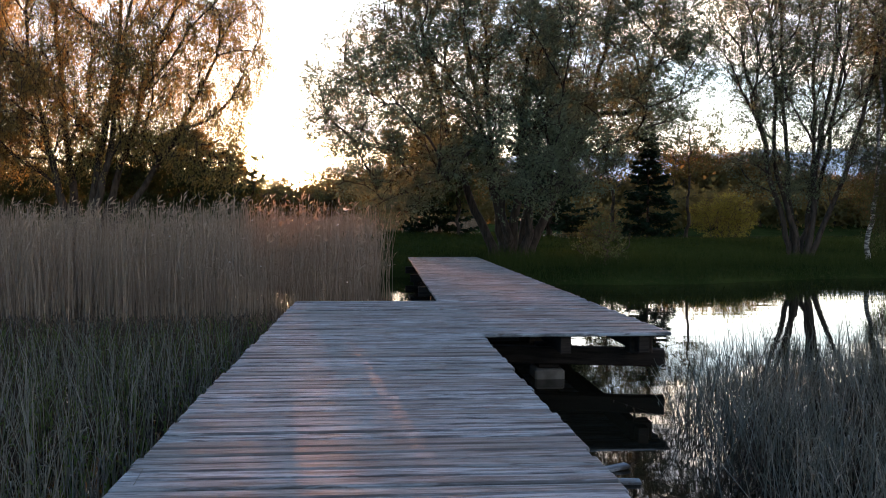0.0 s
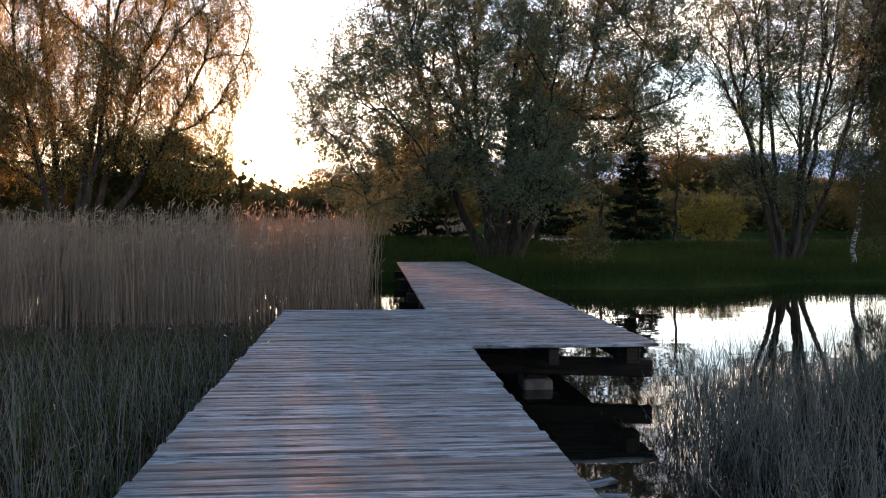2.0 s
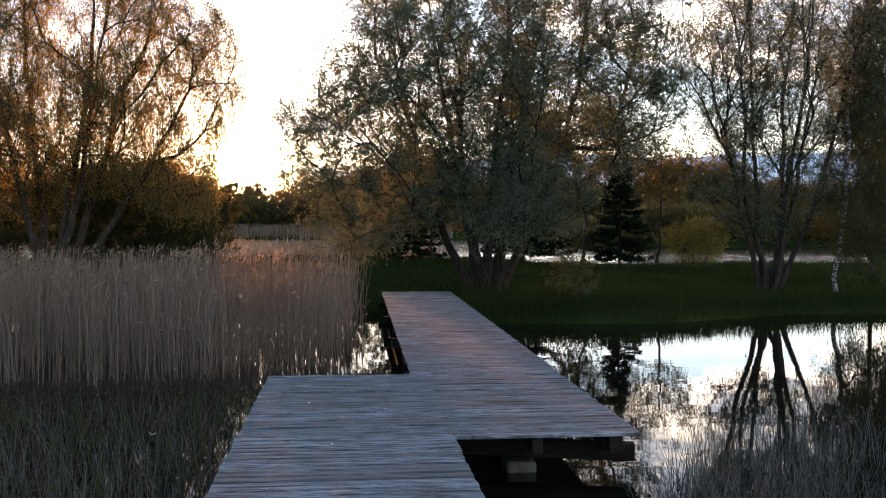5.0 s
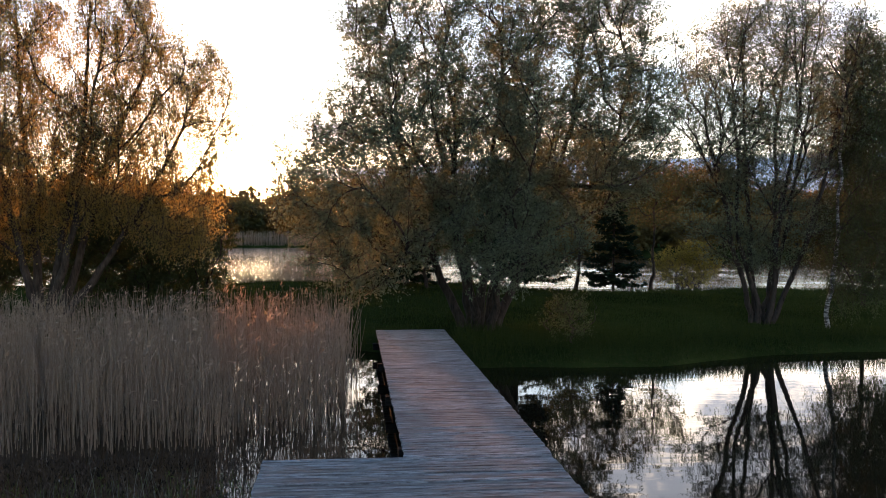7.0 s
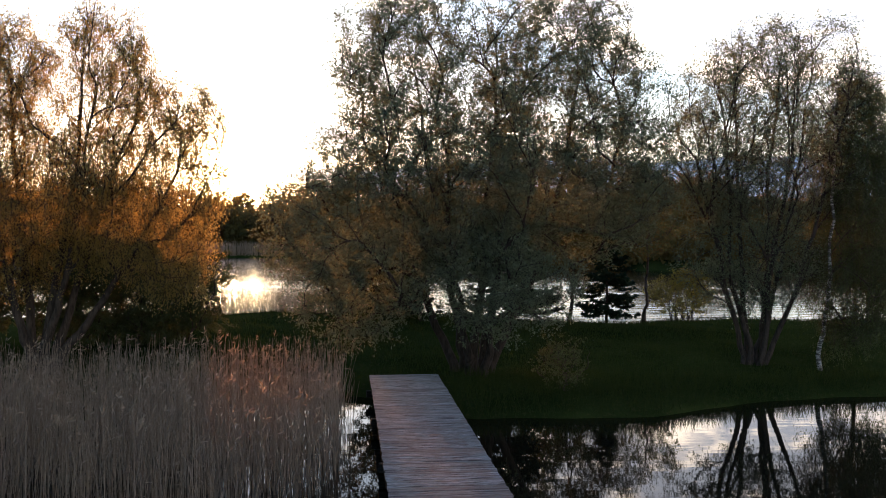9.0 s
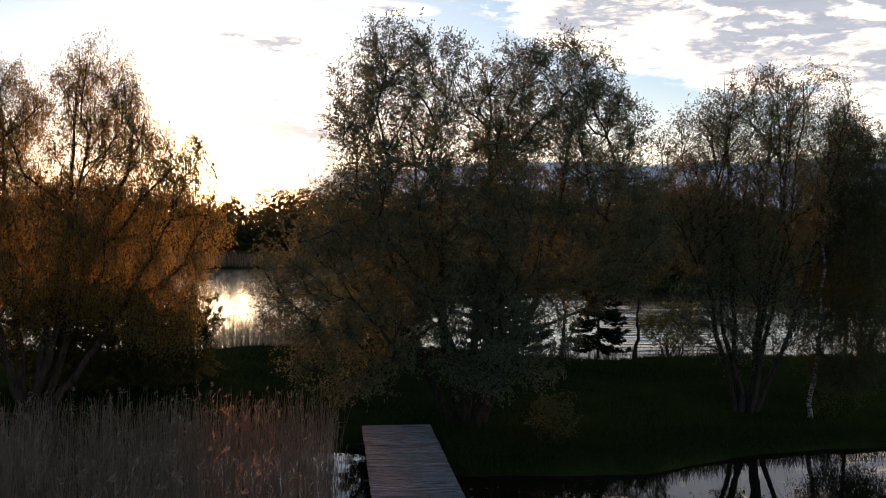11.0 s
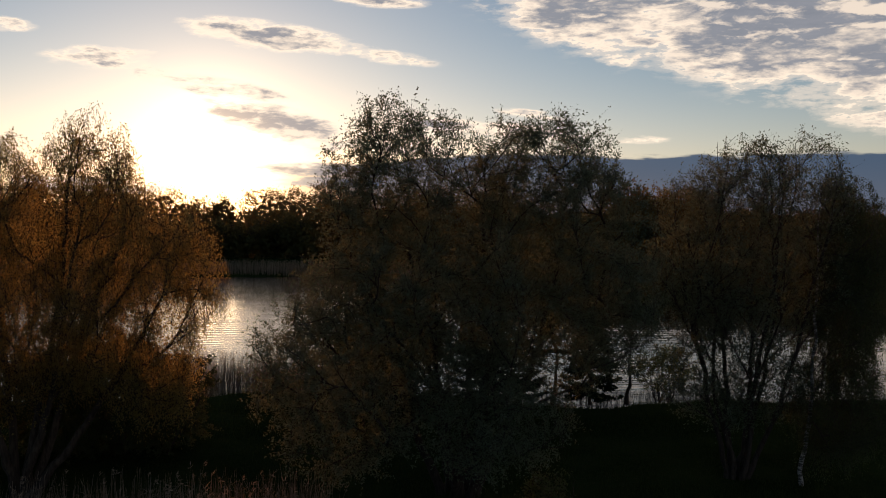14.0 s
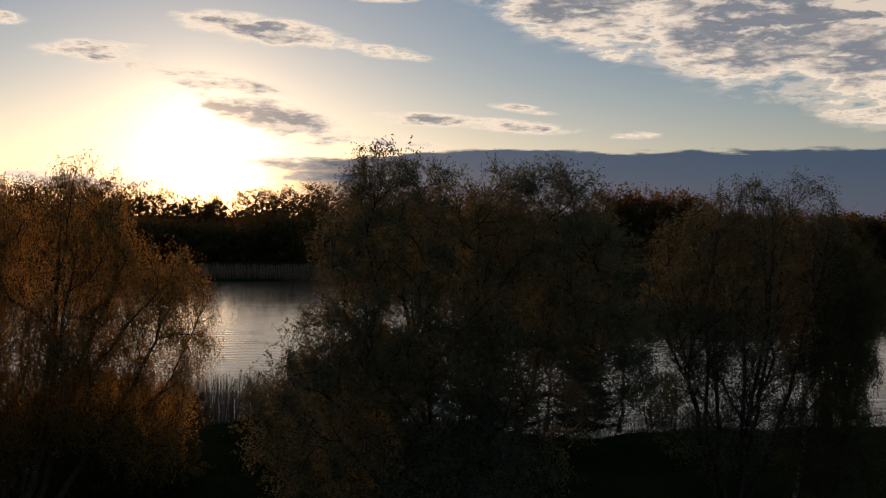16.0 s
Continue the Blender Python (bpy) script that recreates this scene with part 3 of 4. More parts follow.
# ---- reeds ----
def reed_bed(name, spots, height, mat, label, seed, lean=0.07, plume=0.25, blades=2, radius=0.005, blade=0.007):
    rng = np.random.default_rng(seed)
    n = len(spots)
    x, y = spots[:, 0], spots[:, 1]
    h = height * rng.uniform(0.72, 1.12, n)
    base = np.stack([x, y, np.full(n, -0.1)], 1)
    tilt = rng.normal(size=(n, 2)) * lean
    broken = rng.random(n) < 0.05
    tilt[broken] *= 2.5
    fr = np.array([0.0, 0.5, 1.0])
    cen = base[:, None, :] + np.stack([tilt[:, None, 0] * fr ** 1.5 * h[:, None], tilt[:, None, 1] * fr ** 1.5 * h[:, None], fr * h[:, None]], -1)
    a = rng.uniform(0, 6.28, n)[:, None] + np.arange(3)[None, :] * 2.094
    ring = np.stack([np.cos(a), np.sin(a), np.zeros_like(a)], -1)
    rad = radius * np.array([1.0, 0.8, 0.35])
    v = cen[:, :, None, :] + ring[:, None, :, :] * rad[None, :, None, None]
    stem = np.array([[i, (i + 1) % 3, (i + 1) % 3 + 3, i + 3] for i in range(3)] + [[i + 3, (i + 1) % 3 + 3, (i + 1) % 3 + 6, i + 6] for i in range(3)])
    V, F = [v.reshape(-1, 3)], [(np.arange(n)[:, None, None] * 9 + stem[None]).reshape(-1, 4)]
    top = 9 * n
    k = rng.integers(0, n, n * blades)
    f = rng.uniform(0.25, 0.95, len(k))
    p = cen[k, 0] + (cen[k, 2] - cen[k, 0]) * f[:, None]
    d = rng.normal(size=(len(k), 3)) * np.array([0.6, 0.6, 0.1])
    d[:, 2] += rng.uniform(-0.2, 1.3, len(k))
    d = unit(d)
    L = (rng.uniform(0.12, 0.38, len(k)) * height / 2)[:, None]
    s = unit(np.cross(d, rng.normal(size=(len(k), 3)))) * blade
    bl = np.stack([p, p + d * L * 0.5 + s, p + d * L + np.array([0, 0, -0.05]), p + d * L * 0.5 - s], 1)
    V.append(bl.reshape(-1, 3)), F.append(np.arange(4 * len(k)).reshape(-1, 4) + top)
    top += 4 * len(k)
    k = np.flatnonzero(rng.random(n) < plume)
    if len(k):
        reps = 5
        q = np.repeat(cen[k, 2], reps, 0) + rng.normal(size=(len(k) * reps, 3)) * np.array([0.012, 0.012, 0.05])
        d = unit(np.array([0.5, 0.1, 0.5]) + rng.normal(size=q.shape) * 0.5)
        s = unit(np.cross(d, rng.normal(size=q.shape))) * 0.012
        L = rng.uniform(0.06, 0.16, len(q))[:, None]
        pl = np.stack([q, q + d * L * 0.5 + s, q + d * L, q + d * L * 0.5 - s], 1)
        V.append(pl.reshape(-1, 3)), F.append(np.arange(4 * len(q)).reshape(-1, 4) + top)
    me = raw_mesh(name, np.concatenate(V), np.concatenate(F), 4)
    return tagged(put_part(name, me, mat), label, "reeds", "", "stuff")


def scatter(n, x0, x1, y0, y1, seed, test=None, clump=0.0):
    rng = np.random.default_rng(seed)
    p = np.stack([rng.uniform(x0, x1, n), rng.uniform(y0, y1, n)], 1)
    if clump:
        g = np.array([noise.noise((a * 0.9, b * 0.9, seed)) for a, b in p])
        p = p[g + rng.normal(size=n) * 0.15 > -clump]
    if test:
        p = np.array([q for q in p if test(*q)])
    return p


reed_bed("reed_bed", scatter(17000, -22, 0.35, 12.6, 25.0, 3, lambda x, y: x < 0.15 - 0.12 * max(0, 17 - y) + 0.45 * wob(y, 1.1, 0) - abs(random.gauss(0, 0.25)) and y > 14.4 + 0.5 * wob(x, 0.8, 1) + 0.9 * step(x, -4, 0), 0.35), 1.85, REED,
         "dense bed of tall dry brown reeds in water", 11, 0.08, 0.1, 1, 0.0065)
def left_shallows(x, y):
    return random.random() < 1.5 - (y + 1.2 * wob(x, 0.9, 2)) * 0.125


def right_shallows(x, y):
    return x > 1.7 + 0.42 * max(0, y - 5.0) + 0.3 * wob(y, 1.5, 0) and random.random() < 1.6 - y * 0.12


reed_bed("reed_bed", scatter(14000, -12, -1.2, 2.0, 13.0, 4, left_shallows, 0.2), 0.7, REED_GREY, "short grey-green young reeds in shallow water", 12, 0.2, 0.0, 1, 0.0042, 0.0045)
reed_bed("reed_bed", scatter(16000, -12, -1.15, 2.0, 14.2, 9, None, 0.5), 0.27, LITTER, "old brown broken reed stubble in shallow water", 17, 0.5, 0.0, 2, 0.004, 0.012)
reed_bed("reed_bed", scatter(2200, -9, -1.15, 2.0, 12.0, 10, None, 0.0), 0.5, SHOOT, "fresh green reed shoots among the old ones", 18, 0.12, 0.0, 3, 0.004, 0.008)
reed_bed("reed_bed", scatter(13500, 1.6, 12.0, 2.8, 9.5, 5, right_shallows, 0.22), 0.62, REED_GREY, "short grey-green reeds standing in dark water", 13, 0.22, 0.0, 1, 0.0042, 0.0045)
reed_bed("reed_bed", scatter(9000, 1.5, 12.0, 2.8, 8.5, 19, right_shallows, 0.4), 0.24, LITTER, "old brown broken reed stubble in dark water", 19, 0.5, 0.0, 2, 0.004, 0.012)
reed_bed("reed_bed", scatter(4200, -9, 4.5, 43.2, 50.0, 6, None, 0.2), 1.65, REED, "tall lakeside reeds behind the grassy spit", 14, 0.07, 0.25, 1, 0.009, 0.01)
reed_bed("reed_bed", scatter(2600, 4.5, 20, 40.2, 43.5, 8, None, 0.1), 0.8, REED_GREY, "low fringe of young reeds along the lakeside lawn", 16, 0.12, 0.0, 1, 0.007, 0.009)
reed_bed("reed_bed", scatter(9000, -60, 60, 140, 146, 7, lambda x, y: x < 16), 2.3, REED, "reed belt on the far shore", 15, 0.05, 0.3, 1, 0.02)


def grass_tufts(name, spots, height, label, seed, width=0.012):
    rng = np.random.default_rng(seed)
    n = len(spots)
    z = np.array([ground_height(*q) for q in spots])
    keep = z > 0.02
    p = np.column_stack([spots[keep], z[keep] - 0.02])
    d = rng.normal(size=p.shape) * np.array([0.35, 0.35, 0.1]) + np.array([0, 0, 1.0])
    me = leaf_mesh(name, p, d, height, width, rng)
    return tagged(put_part(name, me, GRASS), label, "grass", "", "stuff")


def clear_of_deck(x, y):
    return not (0.7 < x < 3.0 and y < 26.0)


grass_tufts("grass", scatter(70000, -10, 24, 21.4, 44, 21, clear_of_deck), 0.16, "dark green meadow grass on the spit", 22, 0.02)
grass_tufts("grass", scatter(26000, -6, 26, 20.8, 25.6, 23, clear_of_deck), 0.42, "long rank grass along the water's edge", 24, 0.014)

# ---- trees ----
make_tree("willow_tree",
          [stem(3.6, 26.2, 0.45, -0.40, 0.05, 8.6), stem(3.75, 26.4, 0.45, -0.22, 0.1, 10.4), stem(3.95, 26.0, 0.45, 0.04, -0.15, 10.0), stem(4.1, 26.3, 0.45, 0.26, 0.05, 10.4),
           stem(4.25, 26.1, 0.45, 0.42, -0.05, 9.0), stem(3.7, 25.9, 0.45, -0.3, -0.35, 5.5), stem(4.0, 25.8, 0.45, 0.15, -0.4, 5.0)],
          Form([((2.1, 25.2, 9.3), (2.7, 3.0, 3.0)), ((6.1, 25.2, 8.9), (2.8, 3.2, 3.4)), ((3.6, 25.0, 6.4), (5.0, 4.2, 2.9)), ((1.0, 24.4, 4.6), (3.5, 3.0, 2.5)), ((0.3, 24.4, 3.2), (1.9, 2.0, 1.9)), ((4.2, 23.6, 3.6), (2.5, 2.4, 2.0)), ((7.6, 25.0, 6.9), (2.2, 3.2, 3.2))],
               coarse=560, fine=5600, sprays=5, spray=0.36, leaves=10, leaf=(0.082, 0.036), gap=0.1, clump=0.8, tip=0.0046, align=0.85, trunk=0.17), BARK, WILLOW_LEAF, "large many-stemmed willow with thin fresh foliage beside the boardwalk", "tree", 31)
make_tree("willow_tree",
          [stem(12.85, 27.3, 0.48, -0.40, 0.0, 8.0), stem(13.0, 27.4, 0.48, -0.04, 0.12, 10.8), stem(13.2, 27.2, 0.48, 0.08, -0.1, 10.6), stem(13.35, 27.3, 0.48, 0.22, 0.1, 10.8), stem(13.3, 27.2, 0.48, 0.42, -0.12, 8.6), stem(12.9, 27.2, 0.48, -0.16, -0.1, 9.6), stem(13.2, 27.4, 0.48, 0.15, 0.16, 10.0)],
          Form([((13.2, 27.3, 9.2), (1.7, 2.3, 2.6)), ((15.4, 27.3, 9.0), (1.3, 2.0, 2.8)), ((12.7, 27.3, 7.4), (2.9, 2.8, 2.5)), ((12.0, 27.3, 8.6), (1.9, 2.2, 2.0)), ((14.8, 27.3, 7.0), (2.0, 2.2, 2.2)), ((13.0, 27.3, 5.4), (2.5, 2.2, 1.8)), ((13.0, 27.2, 3.7), (2.7, 2.0, 1.7))],
               coarse=380, fine=3400, sprays=4, leaves=7, leaf=(0.08, 0.036), gap=0.09, clump=0.8, tip=0.005, align=1.0, low=2.1, trunk=0.11), BARK, WILLOW_LEAF, "slender many-stemmed willow on the grassy bank", "tree", 32)
make_tree("birch_tree", [stem(-8.6, 27.5, 0.6, 0.16, 0.0, 10.6), stem(-8.8, 27.6, 0.6, -0.12, 0.05, 10.0), stem(-8.5, 27.5, 0.6, 0.46, 0.0, 8.4, 0.2), stem(-8.5, 27.4, 0.6, 0.75, -0.1, 6.4, 0.25), stem(-8.6, 27.4, 0.6, 0.28, -0.2, 8.5), stem(-8.7, 27.4, 0.6, -0.3, -0.2, 7.5)],
          Form([((-6.8, 27.5, 9.4), (1.6, 2.2, 2.6)), ((-9.6, 27.5, 9.0), (1.7, 2.4, 2.6)), ((-5.2, 27.4, 7.7), (2.3, 2.2, 2.0)), ((-4.4, 27.3, 6.3), (1.6, 1.8, 2.0)), ((-7.5, 27.3, 5.8), (3.5, 2.8, 2.6)), ((-10.0, 27.3, 5.4), (3.0, 2.8, 2.6)), ((-5.0, 27.3, 4.3), (1.6, 2.0, 1.8))],
               coarse=480, fine=4200, sprays=3, spray=0.6, hang=0.75, leaves=4, leaf=(0.062, 0.036), gap=0.12, clump=0.75, tip=0.0045, align=0.9, trunk=0.17), BARK_DARK, LIT_BIRCH_LEAF, "tall drooping birch with hanging twigs behind the reeds", "tree", 33)
make_tree("birch_tree", [stem(-12.9, 28.5, 0.6, 0.05, 0.0, 10.4), stem(-12.8, 28.6, 0.6, -0.25, 0.0, 9.5)],
          Form([((-12.7, 28.5, 8.6), (2.2, 2.4, 3.0)), ((-12.8, 28.3, 5.4), (3.0, 2.8, 3.0))],
               coarse=240, fine=1700, sprays=3, spray=0.6, hang=0.8, leaves=5, leaf=(0.062, 0.036), gap=0.06, trunk=0.18), BARK_DARK, LIT_BIRCH_LEAF, "tall drooping birch with hanging twigs behind the reeds", "tree", 34)
# the right birches take the duller bush leaves as their unlit foliage colour
make_tree("birch_tree", [stem(14.95, 26.6, 0.42, 0.05, 0.0, 9.6)],
          Form([((16.3, 26.7, 6.6), (1.4, 1.7, 3.8)), ((16.2, 26.7, 3.4), (1.9, 1.8, 2.3)), ((15.4, 26.5, 3.2), (1.1, 1.1, 1.5))],
               coarse=140, fine=1150, sprays=3, spray=0.7, hang=0.9, leaves=6, leaf=(0.06, 0.035), trunk=0.048), BIRCH, BUSH_LEAF, "white-trunked weeping birch on the bank", "tree", 35)
make_tree("birch_tree", [stem(18.2, 30.0, 0.5, 0.0, 0.0, 10.2)],
          Form([((18.2, 30.0, 7.0), (2.2, 2.0, 4.0))], coarse=110, fine=700, sprays=3, spray=0.6, hang=0.9, leaves=6, leaf=(0.065, 0.04)), BARK_DARK, BUSH_LEAF, "leafy birch at the edge of the lawn", "tree", 36)


def spruce(name, base, height, width, seed, label):
    rng = np.random.default_rng(seed)
    root = tagged(new(name), label, "tree")
    root.location = base
    tb = Tubes()
    tb.add([(0, 0, -0.2), (0.02, 0, height * 0.5), (0, 0, height)], [height * 0.014, height * 0.008, 0.01], 7)
    put_part("trunk", tb.mesh("trunk"), BARK_DARK, root)
    wood, P, D = Tubes(), [], []
    z = height * 0.08
    while z < height * 0.985:
        reach = width * (1 - z / height) ** 0.78 + 0.08
        for _ in range(6):
            a = rng.uniform(0, 6.28)
            L = reach * rng.uniform(0.7, 1.1)
            pts = np.array([(math.cos(a) * L * f, math.sin(a) * L * f, z - 0.22 * L * math.sin(f * 2.2) + 0.12 * L * f * f) for f in np.linspace(0, 1, 5)])
            wood.add(pts, np.linspace(0.012, 0.004, 5) * (0.5 + L), 3)
            m = int(70 * L + 14)
            f = rng.uniform(0.1, 1, m) ** 0.8
            i = np.minimum((f * 4).astype(int), 3)
            q = pts[i] + (pts[i + 1] - pts[i]) * (f * 4 - i)[:, None]
            sidev = np.array([-math.sin(a), math.cos(a), 0])
            s = rng.choice([-1, 1], m)[:, None]
            P.append(q + rng.normal(size=(m, 3)) * 0.03)
            D.append(sidev * s * 0.8 + unit(pts[-1] - pts[0]) * 0.7 + rng.normal(size=(m, 3)) * 0.25 + np.array([0, 0, -0.25]))
        z += 0.055 * height * rng.uniform(0.6, 1.0) if height < 5 else 0.26 * rng.uniform(0.7, 1.2)
    tagged(put_part("branchwork", wood.mesh("branchwork"), BARK_DARK, root), kind="stuff")
    tagged(put_part("foliage", leaf_mesh("foliage", np.concatenate(P), np.concatenate(D), 0.2, 0.1, rng), NEEDLE, root), kind="stuff")
    return root


spruce("spruce_tree", (7.3, 38.0, 0.8), 10.0, 2.3, 41, "tall dark spruce standing behind the willow")
spruce("spruce_tree", (11.7, 38.5, 0.8), 4.9, 1.4, 42, "small dark young spruce on the lawn")
spruce("spruce_tree", (2.6, 37.5, 0.8), 5.0, 1.7, 43, "dark spruce behind the willow")

make_tree("deciduous_tree", [stem(3.3, 36.0, 0.85, 0.02, 0, 4.4)], Form([((2.8, 36, 3.9), (2.6, 2, 1.9))], coarse=80, fine=800, spray=0.35, leaves=20, leaf=(0.085, 0.05), low=2.2), BARK_DARK, BUSH_LEAF, "small dense tree with a dark round crown", "tree", 51)
make_tree("deciduous_tree", [stem(13.4, 38.5, 0.9, 0.02, 0, 4.6)], Form([((13.2, 38.5, 5.4), (2.5, 1.8, 2.2))], coarse=70, fine=420, spray=0.35, leaves=10, leaf=(0.085, 0.05), low=2.4), BARK_DARK, BUSH_LEAF, "young tree on the lakeside lawn", "tree", 52)
make_tree("deciduous_tree", [stem(10.2, 39.0, 0.9, 0.02, 0, 5.6)], Form([((9.8, 39, 5.8), (2.7, 2, 2.7))], coarse=90, fine=800, spray=0.35, leaves=16, leaf=(0.085, 0.05), low=2.4), BARK_DARK, BUSH_LEAF, "young tree on the lakeside lawn", "tree", 53)


def shrub(name, base, size, count, leaf, label, seed, fine=500, leaves=12):
    rng = np.random.default_rng(seed)
    x, y, z = base
    stems = []
    for _ in range(count):
        a, b = rng.normal() * 0.3, rng.normal() * 0.3
        stems.append(stem(x + a * size[0] * 0.6, y + b * size[1] * 0.6, z, a * 0.9, b * 0.9, size[2] * rng.uniform(0.55, 0.85)))
    F = Form([((x, y, z + size[2] * 0.48), (size[0], size[1], size[2] * 0.54))], coarse=fine // 10, fine=fine, spray=0.3, leaves=leaves * 2, leaf=(0.08, 0.05), gap=0.2, shell=0.3, low=z + 0.15, trunk=0.035)
    return make_tree(name, stems, F, BARK_DARK, leaf, label, "bush", seed)


shrub("bush", (-7.25, 31.5, 0.6), (3.9, 2.0, 4.3), 8, BUSH_LEAF, "dense dark green bush under the birches", 61, 1500)
shrub("bush", (-13.6, 31.0, 0.6), (4.0, 2.0, 3.7), 7, BUSH_LEAF, "dense dark green bush under the birches", 62, 1100)
shrub("bush", (0.4, 42.0, 0.4), (1.8, 1.5, 4.0), 6, WILLOW_LEAF, "open willow bush at the lakeside", 63, 350, 9)
shrub("bush", (16.1, 41.0, 0.5), (1.9, 1.0, 2.5), 14, YOUNG_LEAF, "open yellow-green bush in young leaf at the lakeside", 64, 320, 5)
shrub("bush", (6.1, 24.2, 0.3), (0.8, 0.6, 1.6), 4, BUSH_LEAF, "small sapling growing from the bank", 65, 60, 4)


def far_wood(name, places, seed, label, clump=1.0):
    """Distant trees: trunk, limbs and a crown of many leaf clumps each, down to the scrub at their feet."""
    rng = np.random.default_rng(seed)
    P, D, S, wood = [], [], [], Tubes()
    for x, y, h, w in places:
        g0 = ground_height(x, y)
        wood.add([(x, y, g0 - 0.5), (x + rng.normal() * 0.2, y, g0 + h * 0.5), (x + rng.normal() * 0.5, y, g0 + h * 0.9)], [0.25, 0.16, 0.04], 5)
        for _ in range(16):
            a, f = rng.uniform(0, 6.28), rng.uniform(0.35, 0.85)
            L = w * rng.uniform(0.5, 0.95)
            s = np.array([x, y, g0 + h * f])
            e = s + np.array([math.cos(a) * L, math.sin(a) * L, L * rng.uniform(0.4, 0.9)])
            e[2] = min(e[2], g0 + h * rng.uniform(0.93, 1.03))
            wood.add([s, (s + e) / 2 + np.array([0, 0, 0.1 * L]), e], [0.09, 0.05, 0.015], 3)
            q = e + rng.normal(size=(48, 3)) * np.array([0.2, 0.2, 0.14]) * w
            P.append(q), D.append(rng.normal(size=(48, 3)))
        u = unit(rng.normal(size=(200, 3))) * rng.uniform(0.1, 0.95, (200, 1)) ** 0.5
        P.append(np.array([x, y, g0 + h * 0.48]) + u * np.array([w, w, h * 0.4])), D.append(rng.normal(size=(200, 3)))
        u = rng.normal(size=(120, 3)) * np.array([w * 0.8, w * 0.5, 1.5]) + np.array([x, y - 1, g0 + 1.6])
        P.append(u), D.append(rng.normal(size=(120, 3)))
        S.append(np.concatenate([np.full(768, 0.55), np.full(320, 1.5)]) * clump)
    root = tagged(new(name), label, "woodland", "", "stuff")
    put_part("branchwork", wood.mesh("branchwork"), BARK_DARK, root)
    put_part("foliage", leaf_mesh("foliage", np.concatenate(P), np.concatenate(D), np.concatenate(S), np.concatenate(S) * 0.95, rng), FAR_LEAF, root)


def rows_of(rng, x0, x1, n, y, dy, h, dh, w):
    return [(x0 + (x1 - x0) * (i + rng.random()) / n, y(x0 + (x1 - x0) * i / n) + rng.uniform(0, dy), h + rng.uniform(-dh, dh), w * rng.uniform(0.8, 1.3)) for i in range(n)]


def with_dip(places, x0, top):
    """Lower trees along a stretch of the wood, about x0."""
    return [(x, y, min(h, top + 0.8 * math.sin(x) + 0.45 * max(0.0, abs(x - x0) - 8)), w) for x, y, h, w in places]


R = random.Random(8)
far_wood("distant_wood", with_dip(rows_of(R, -260, 60, 120, lambda x: 245, 24, 16.8, 2.0, 4.6), -28, 14.3), 71, "dark distant wood along the far shore", 0.72)
far_wood("distant_wood", with_dip(rows_of(R, -210, 40, 90, lambda x: 170, 34, 8.6, 2.2, 4.2), -21, 6.2), 75, "lower dark trees between the far shore and the wood", 0.8)
far_wood("distant_wood", rows_of(R, 36, 190, 80, lambda x: 178, 24, 9.5, 1.6, 4.0), 72, "low dark distant wood beyond the lakeside field")
far_wood("distant_wood", rows_of(R, 24, 130, 75, lambda x: 100 + 40 * step(30 - x, 0, 16), 6, 3.0, 0.8, 2.4), 74, "low dark scrub along the lake shore", 0.4)
far_wood("distant_wood", rows_of(R, 56, 78, 16, lambda x: 168, 8, 14.0, 1.2, 4.0), 73, "dark clump of taller distant trees", 0.8)


# ---- midges in the last sun ----
def insect_material():
    mat, g = material("pale midge wings")
    d = g.n("ShaderNodeBsdfPrincipled", {"Base Color": (0.5, 0.46, 0.4, 1), "Roughness": 0.35})
    t = g.n("ShaderNodeBsdfTranslucent", {"Color": (0.85, 0.8, 0.7, 1)})
    surface(g, g.n("ShaderNodeMixShader", {0: 0.7, 1: d.outputs[0], 2: t.outputs[0]}).outputs[0])
    return mat


WING, MIDGE_BODY = insect_material(), bark_material("brown midge body", (0.05, 0.035, 0.02), (0.14, 0.1, 0.06), 400.0)


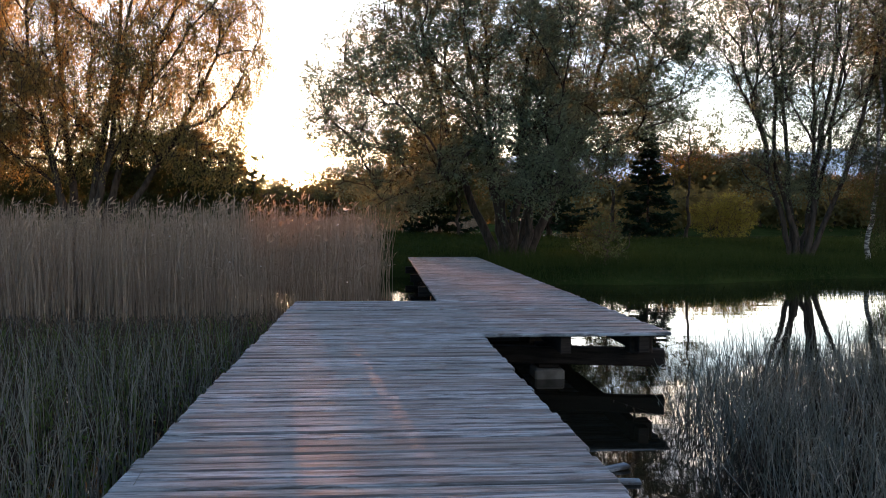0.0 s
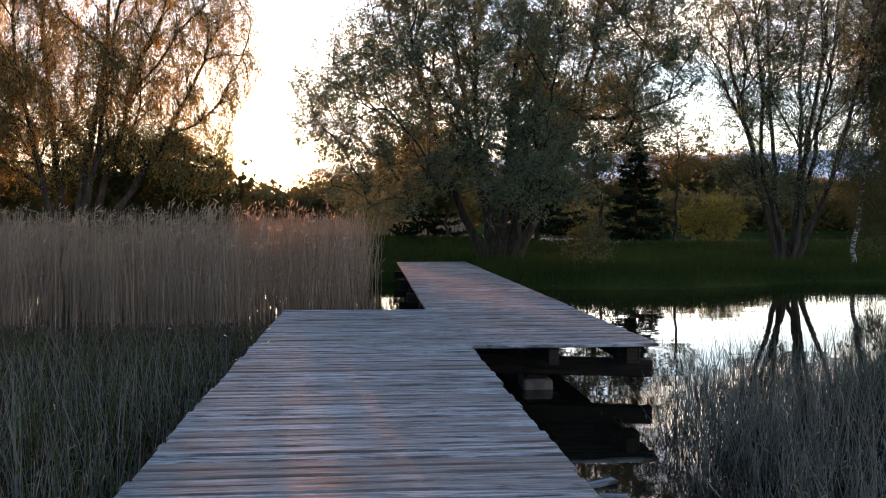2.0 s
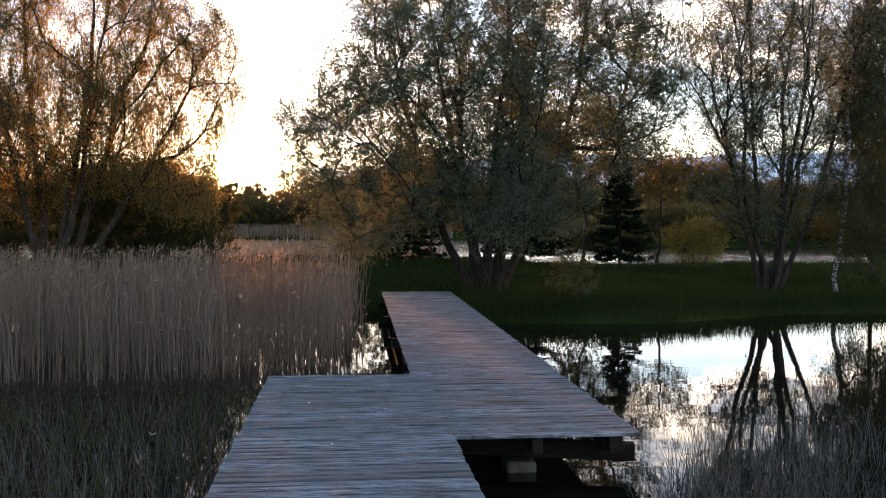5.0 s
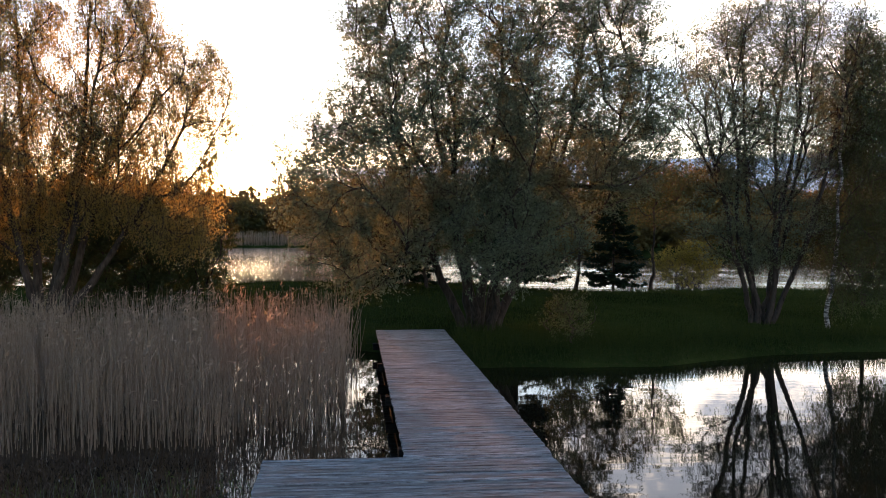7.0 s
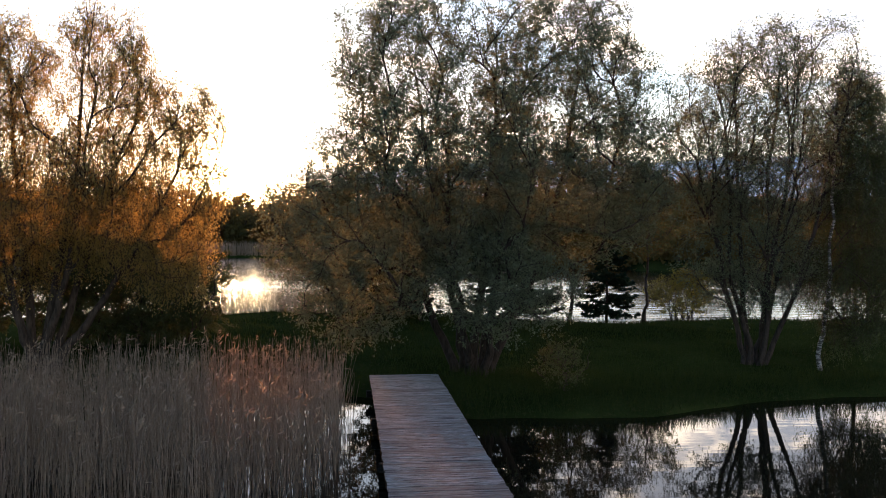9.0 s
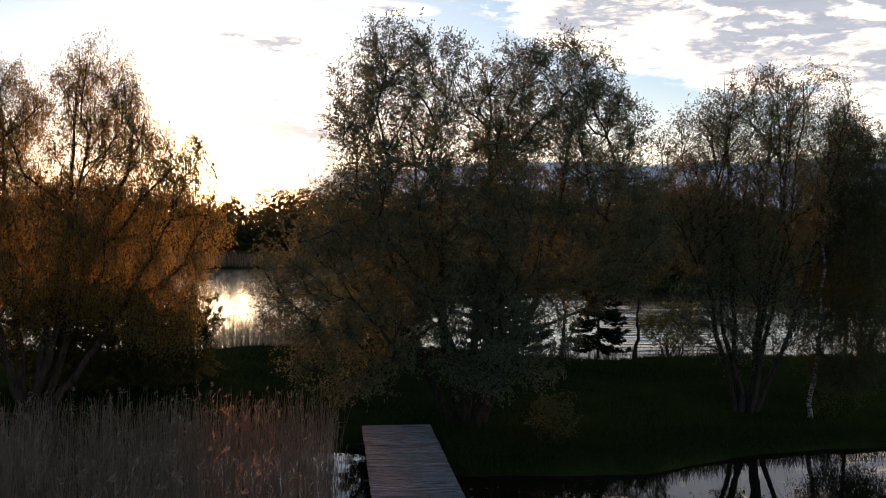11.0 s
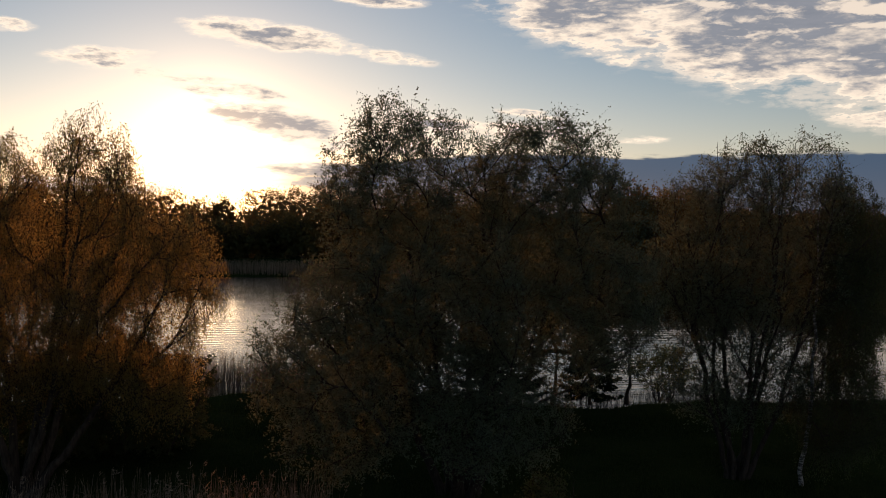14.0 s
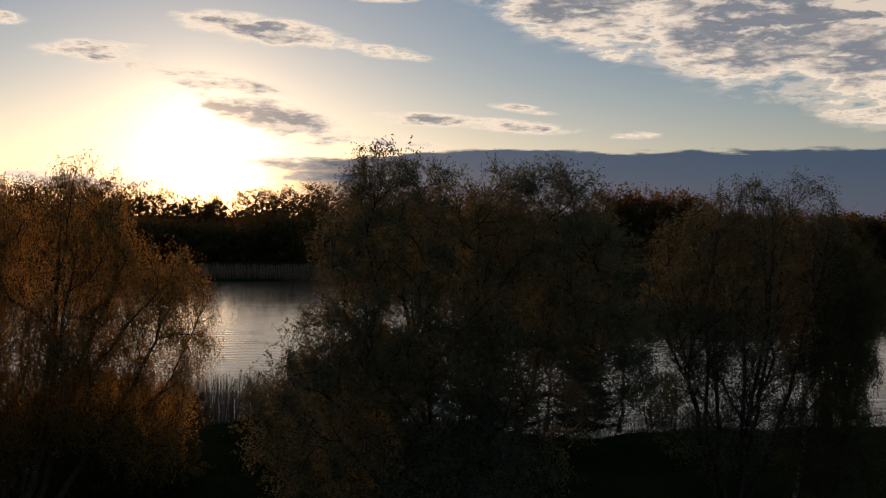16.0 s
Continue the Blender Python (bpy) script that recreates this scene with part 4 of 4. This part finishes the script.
def make_midge():
    root = tagged(new("midge"), "tiny pale-winged midge flying in low sun", "insect", "midges over the boardwalk")
    bm = bmesh.new()
    bmesh.ops.create_uvsphere(bm, u_segments=8, v_segments=6, radius=1.0)
    for v in bm.verts:
        taper = 1.0 - 0.45 * max(0.0, -v.co.x)
        v.co = Vector((v.co.x * 0.0055, v.co.y * 0.0013 * taper, v.co.z * 0.0013 * taper))
    part("body", bm, MIDGE_BODY, root)
    for side in (-1, 1):
        bm = bmesh.new()
        outline = [(0.002, 0.0), (0.0035, 0.004), (0.002, 0.0085), (-0.002, 0.0095), (-0.0045, 0.006), (-0.002, 0.0015)]
        rim = [[bm.verts.new((x, side * y, 0.001 + 0.5 * y + dz)) for x, y in outline] for dz in (0.0, 0.0002)]
        bm.faces.new(rim[0]), bm.faces.new(rim[1][::-1])
        for a in range(6):
            b = (a + 1) % 6
            bm.faces.new((rim[0][b], rim[0][a], rim[1][a], rim[1][b]))
        part("wing", bm, WING, root)
    return root


MIDGES = [make_midge()]
for _ in range(13):
    MIDGES.append(copy_thing(MIDGES[0], pose(0, 0, 1.5)))
# where each one circles: x, y, z
HOVER = [(-0.67, 4.2, 1.39), (-0.63, 5.0, 1.33), (-0.61, 4.5, 1.58), (-0.06, 1.8, 1.6), (-0.28, 4.0, 1.5), (-0.16, 5.0, 1.24), (-1.34, 6.0, 1.48), (0.08, 5.5, 1.31), (-0.38, 5.0, 1.56), (-0.29, 4.5, 1.58), (-0.17, 4.0, 1.56), (-0.53, 5.0, 1.75), (-0.92, 6.0, 1.82), (-0.76, 2.2, 1.86)]


def flight(k):
    """A slow wandering loop round the hover point, sinking and rising."""
    x, y, z = HOVER[k]
    rng = random.Random(100 + k)
    turns = [(rng.uniform(0.7, 1.9), rng.uniform(0, 6.28), rng.uniform(0.06, 0.2)) for _ in range(6)]
    rows = []
    for i in range(41):
        t = i * 0.4
        d = [sum(a * (math.sin(w * t + p) - math.sin(p)) for w, p, a in turns[c:c + 2]) for c in (0, 2, 4)]
        rows.append((t, pose(x + d[0], y + d[1], max(z + 0.8 * d[2], 0.75), 20 * math.sin(t + k), 15 * math.sin(1.3 * t), 180 * math.sin(k * 2.4) + 60 * math.sin(0.7 * t + k))))
    return rows


def motions():
    for k, midge in enumerate(MIDGES):
        walk(midge, flight(k))


motions()
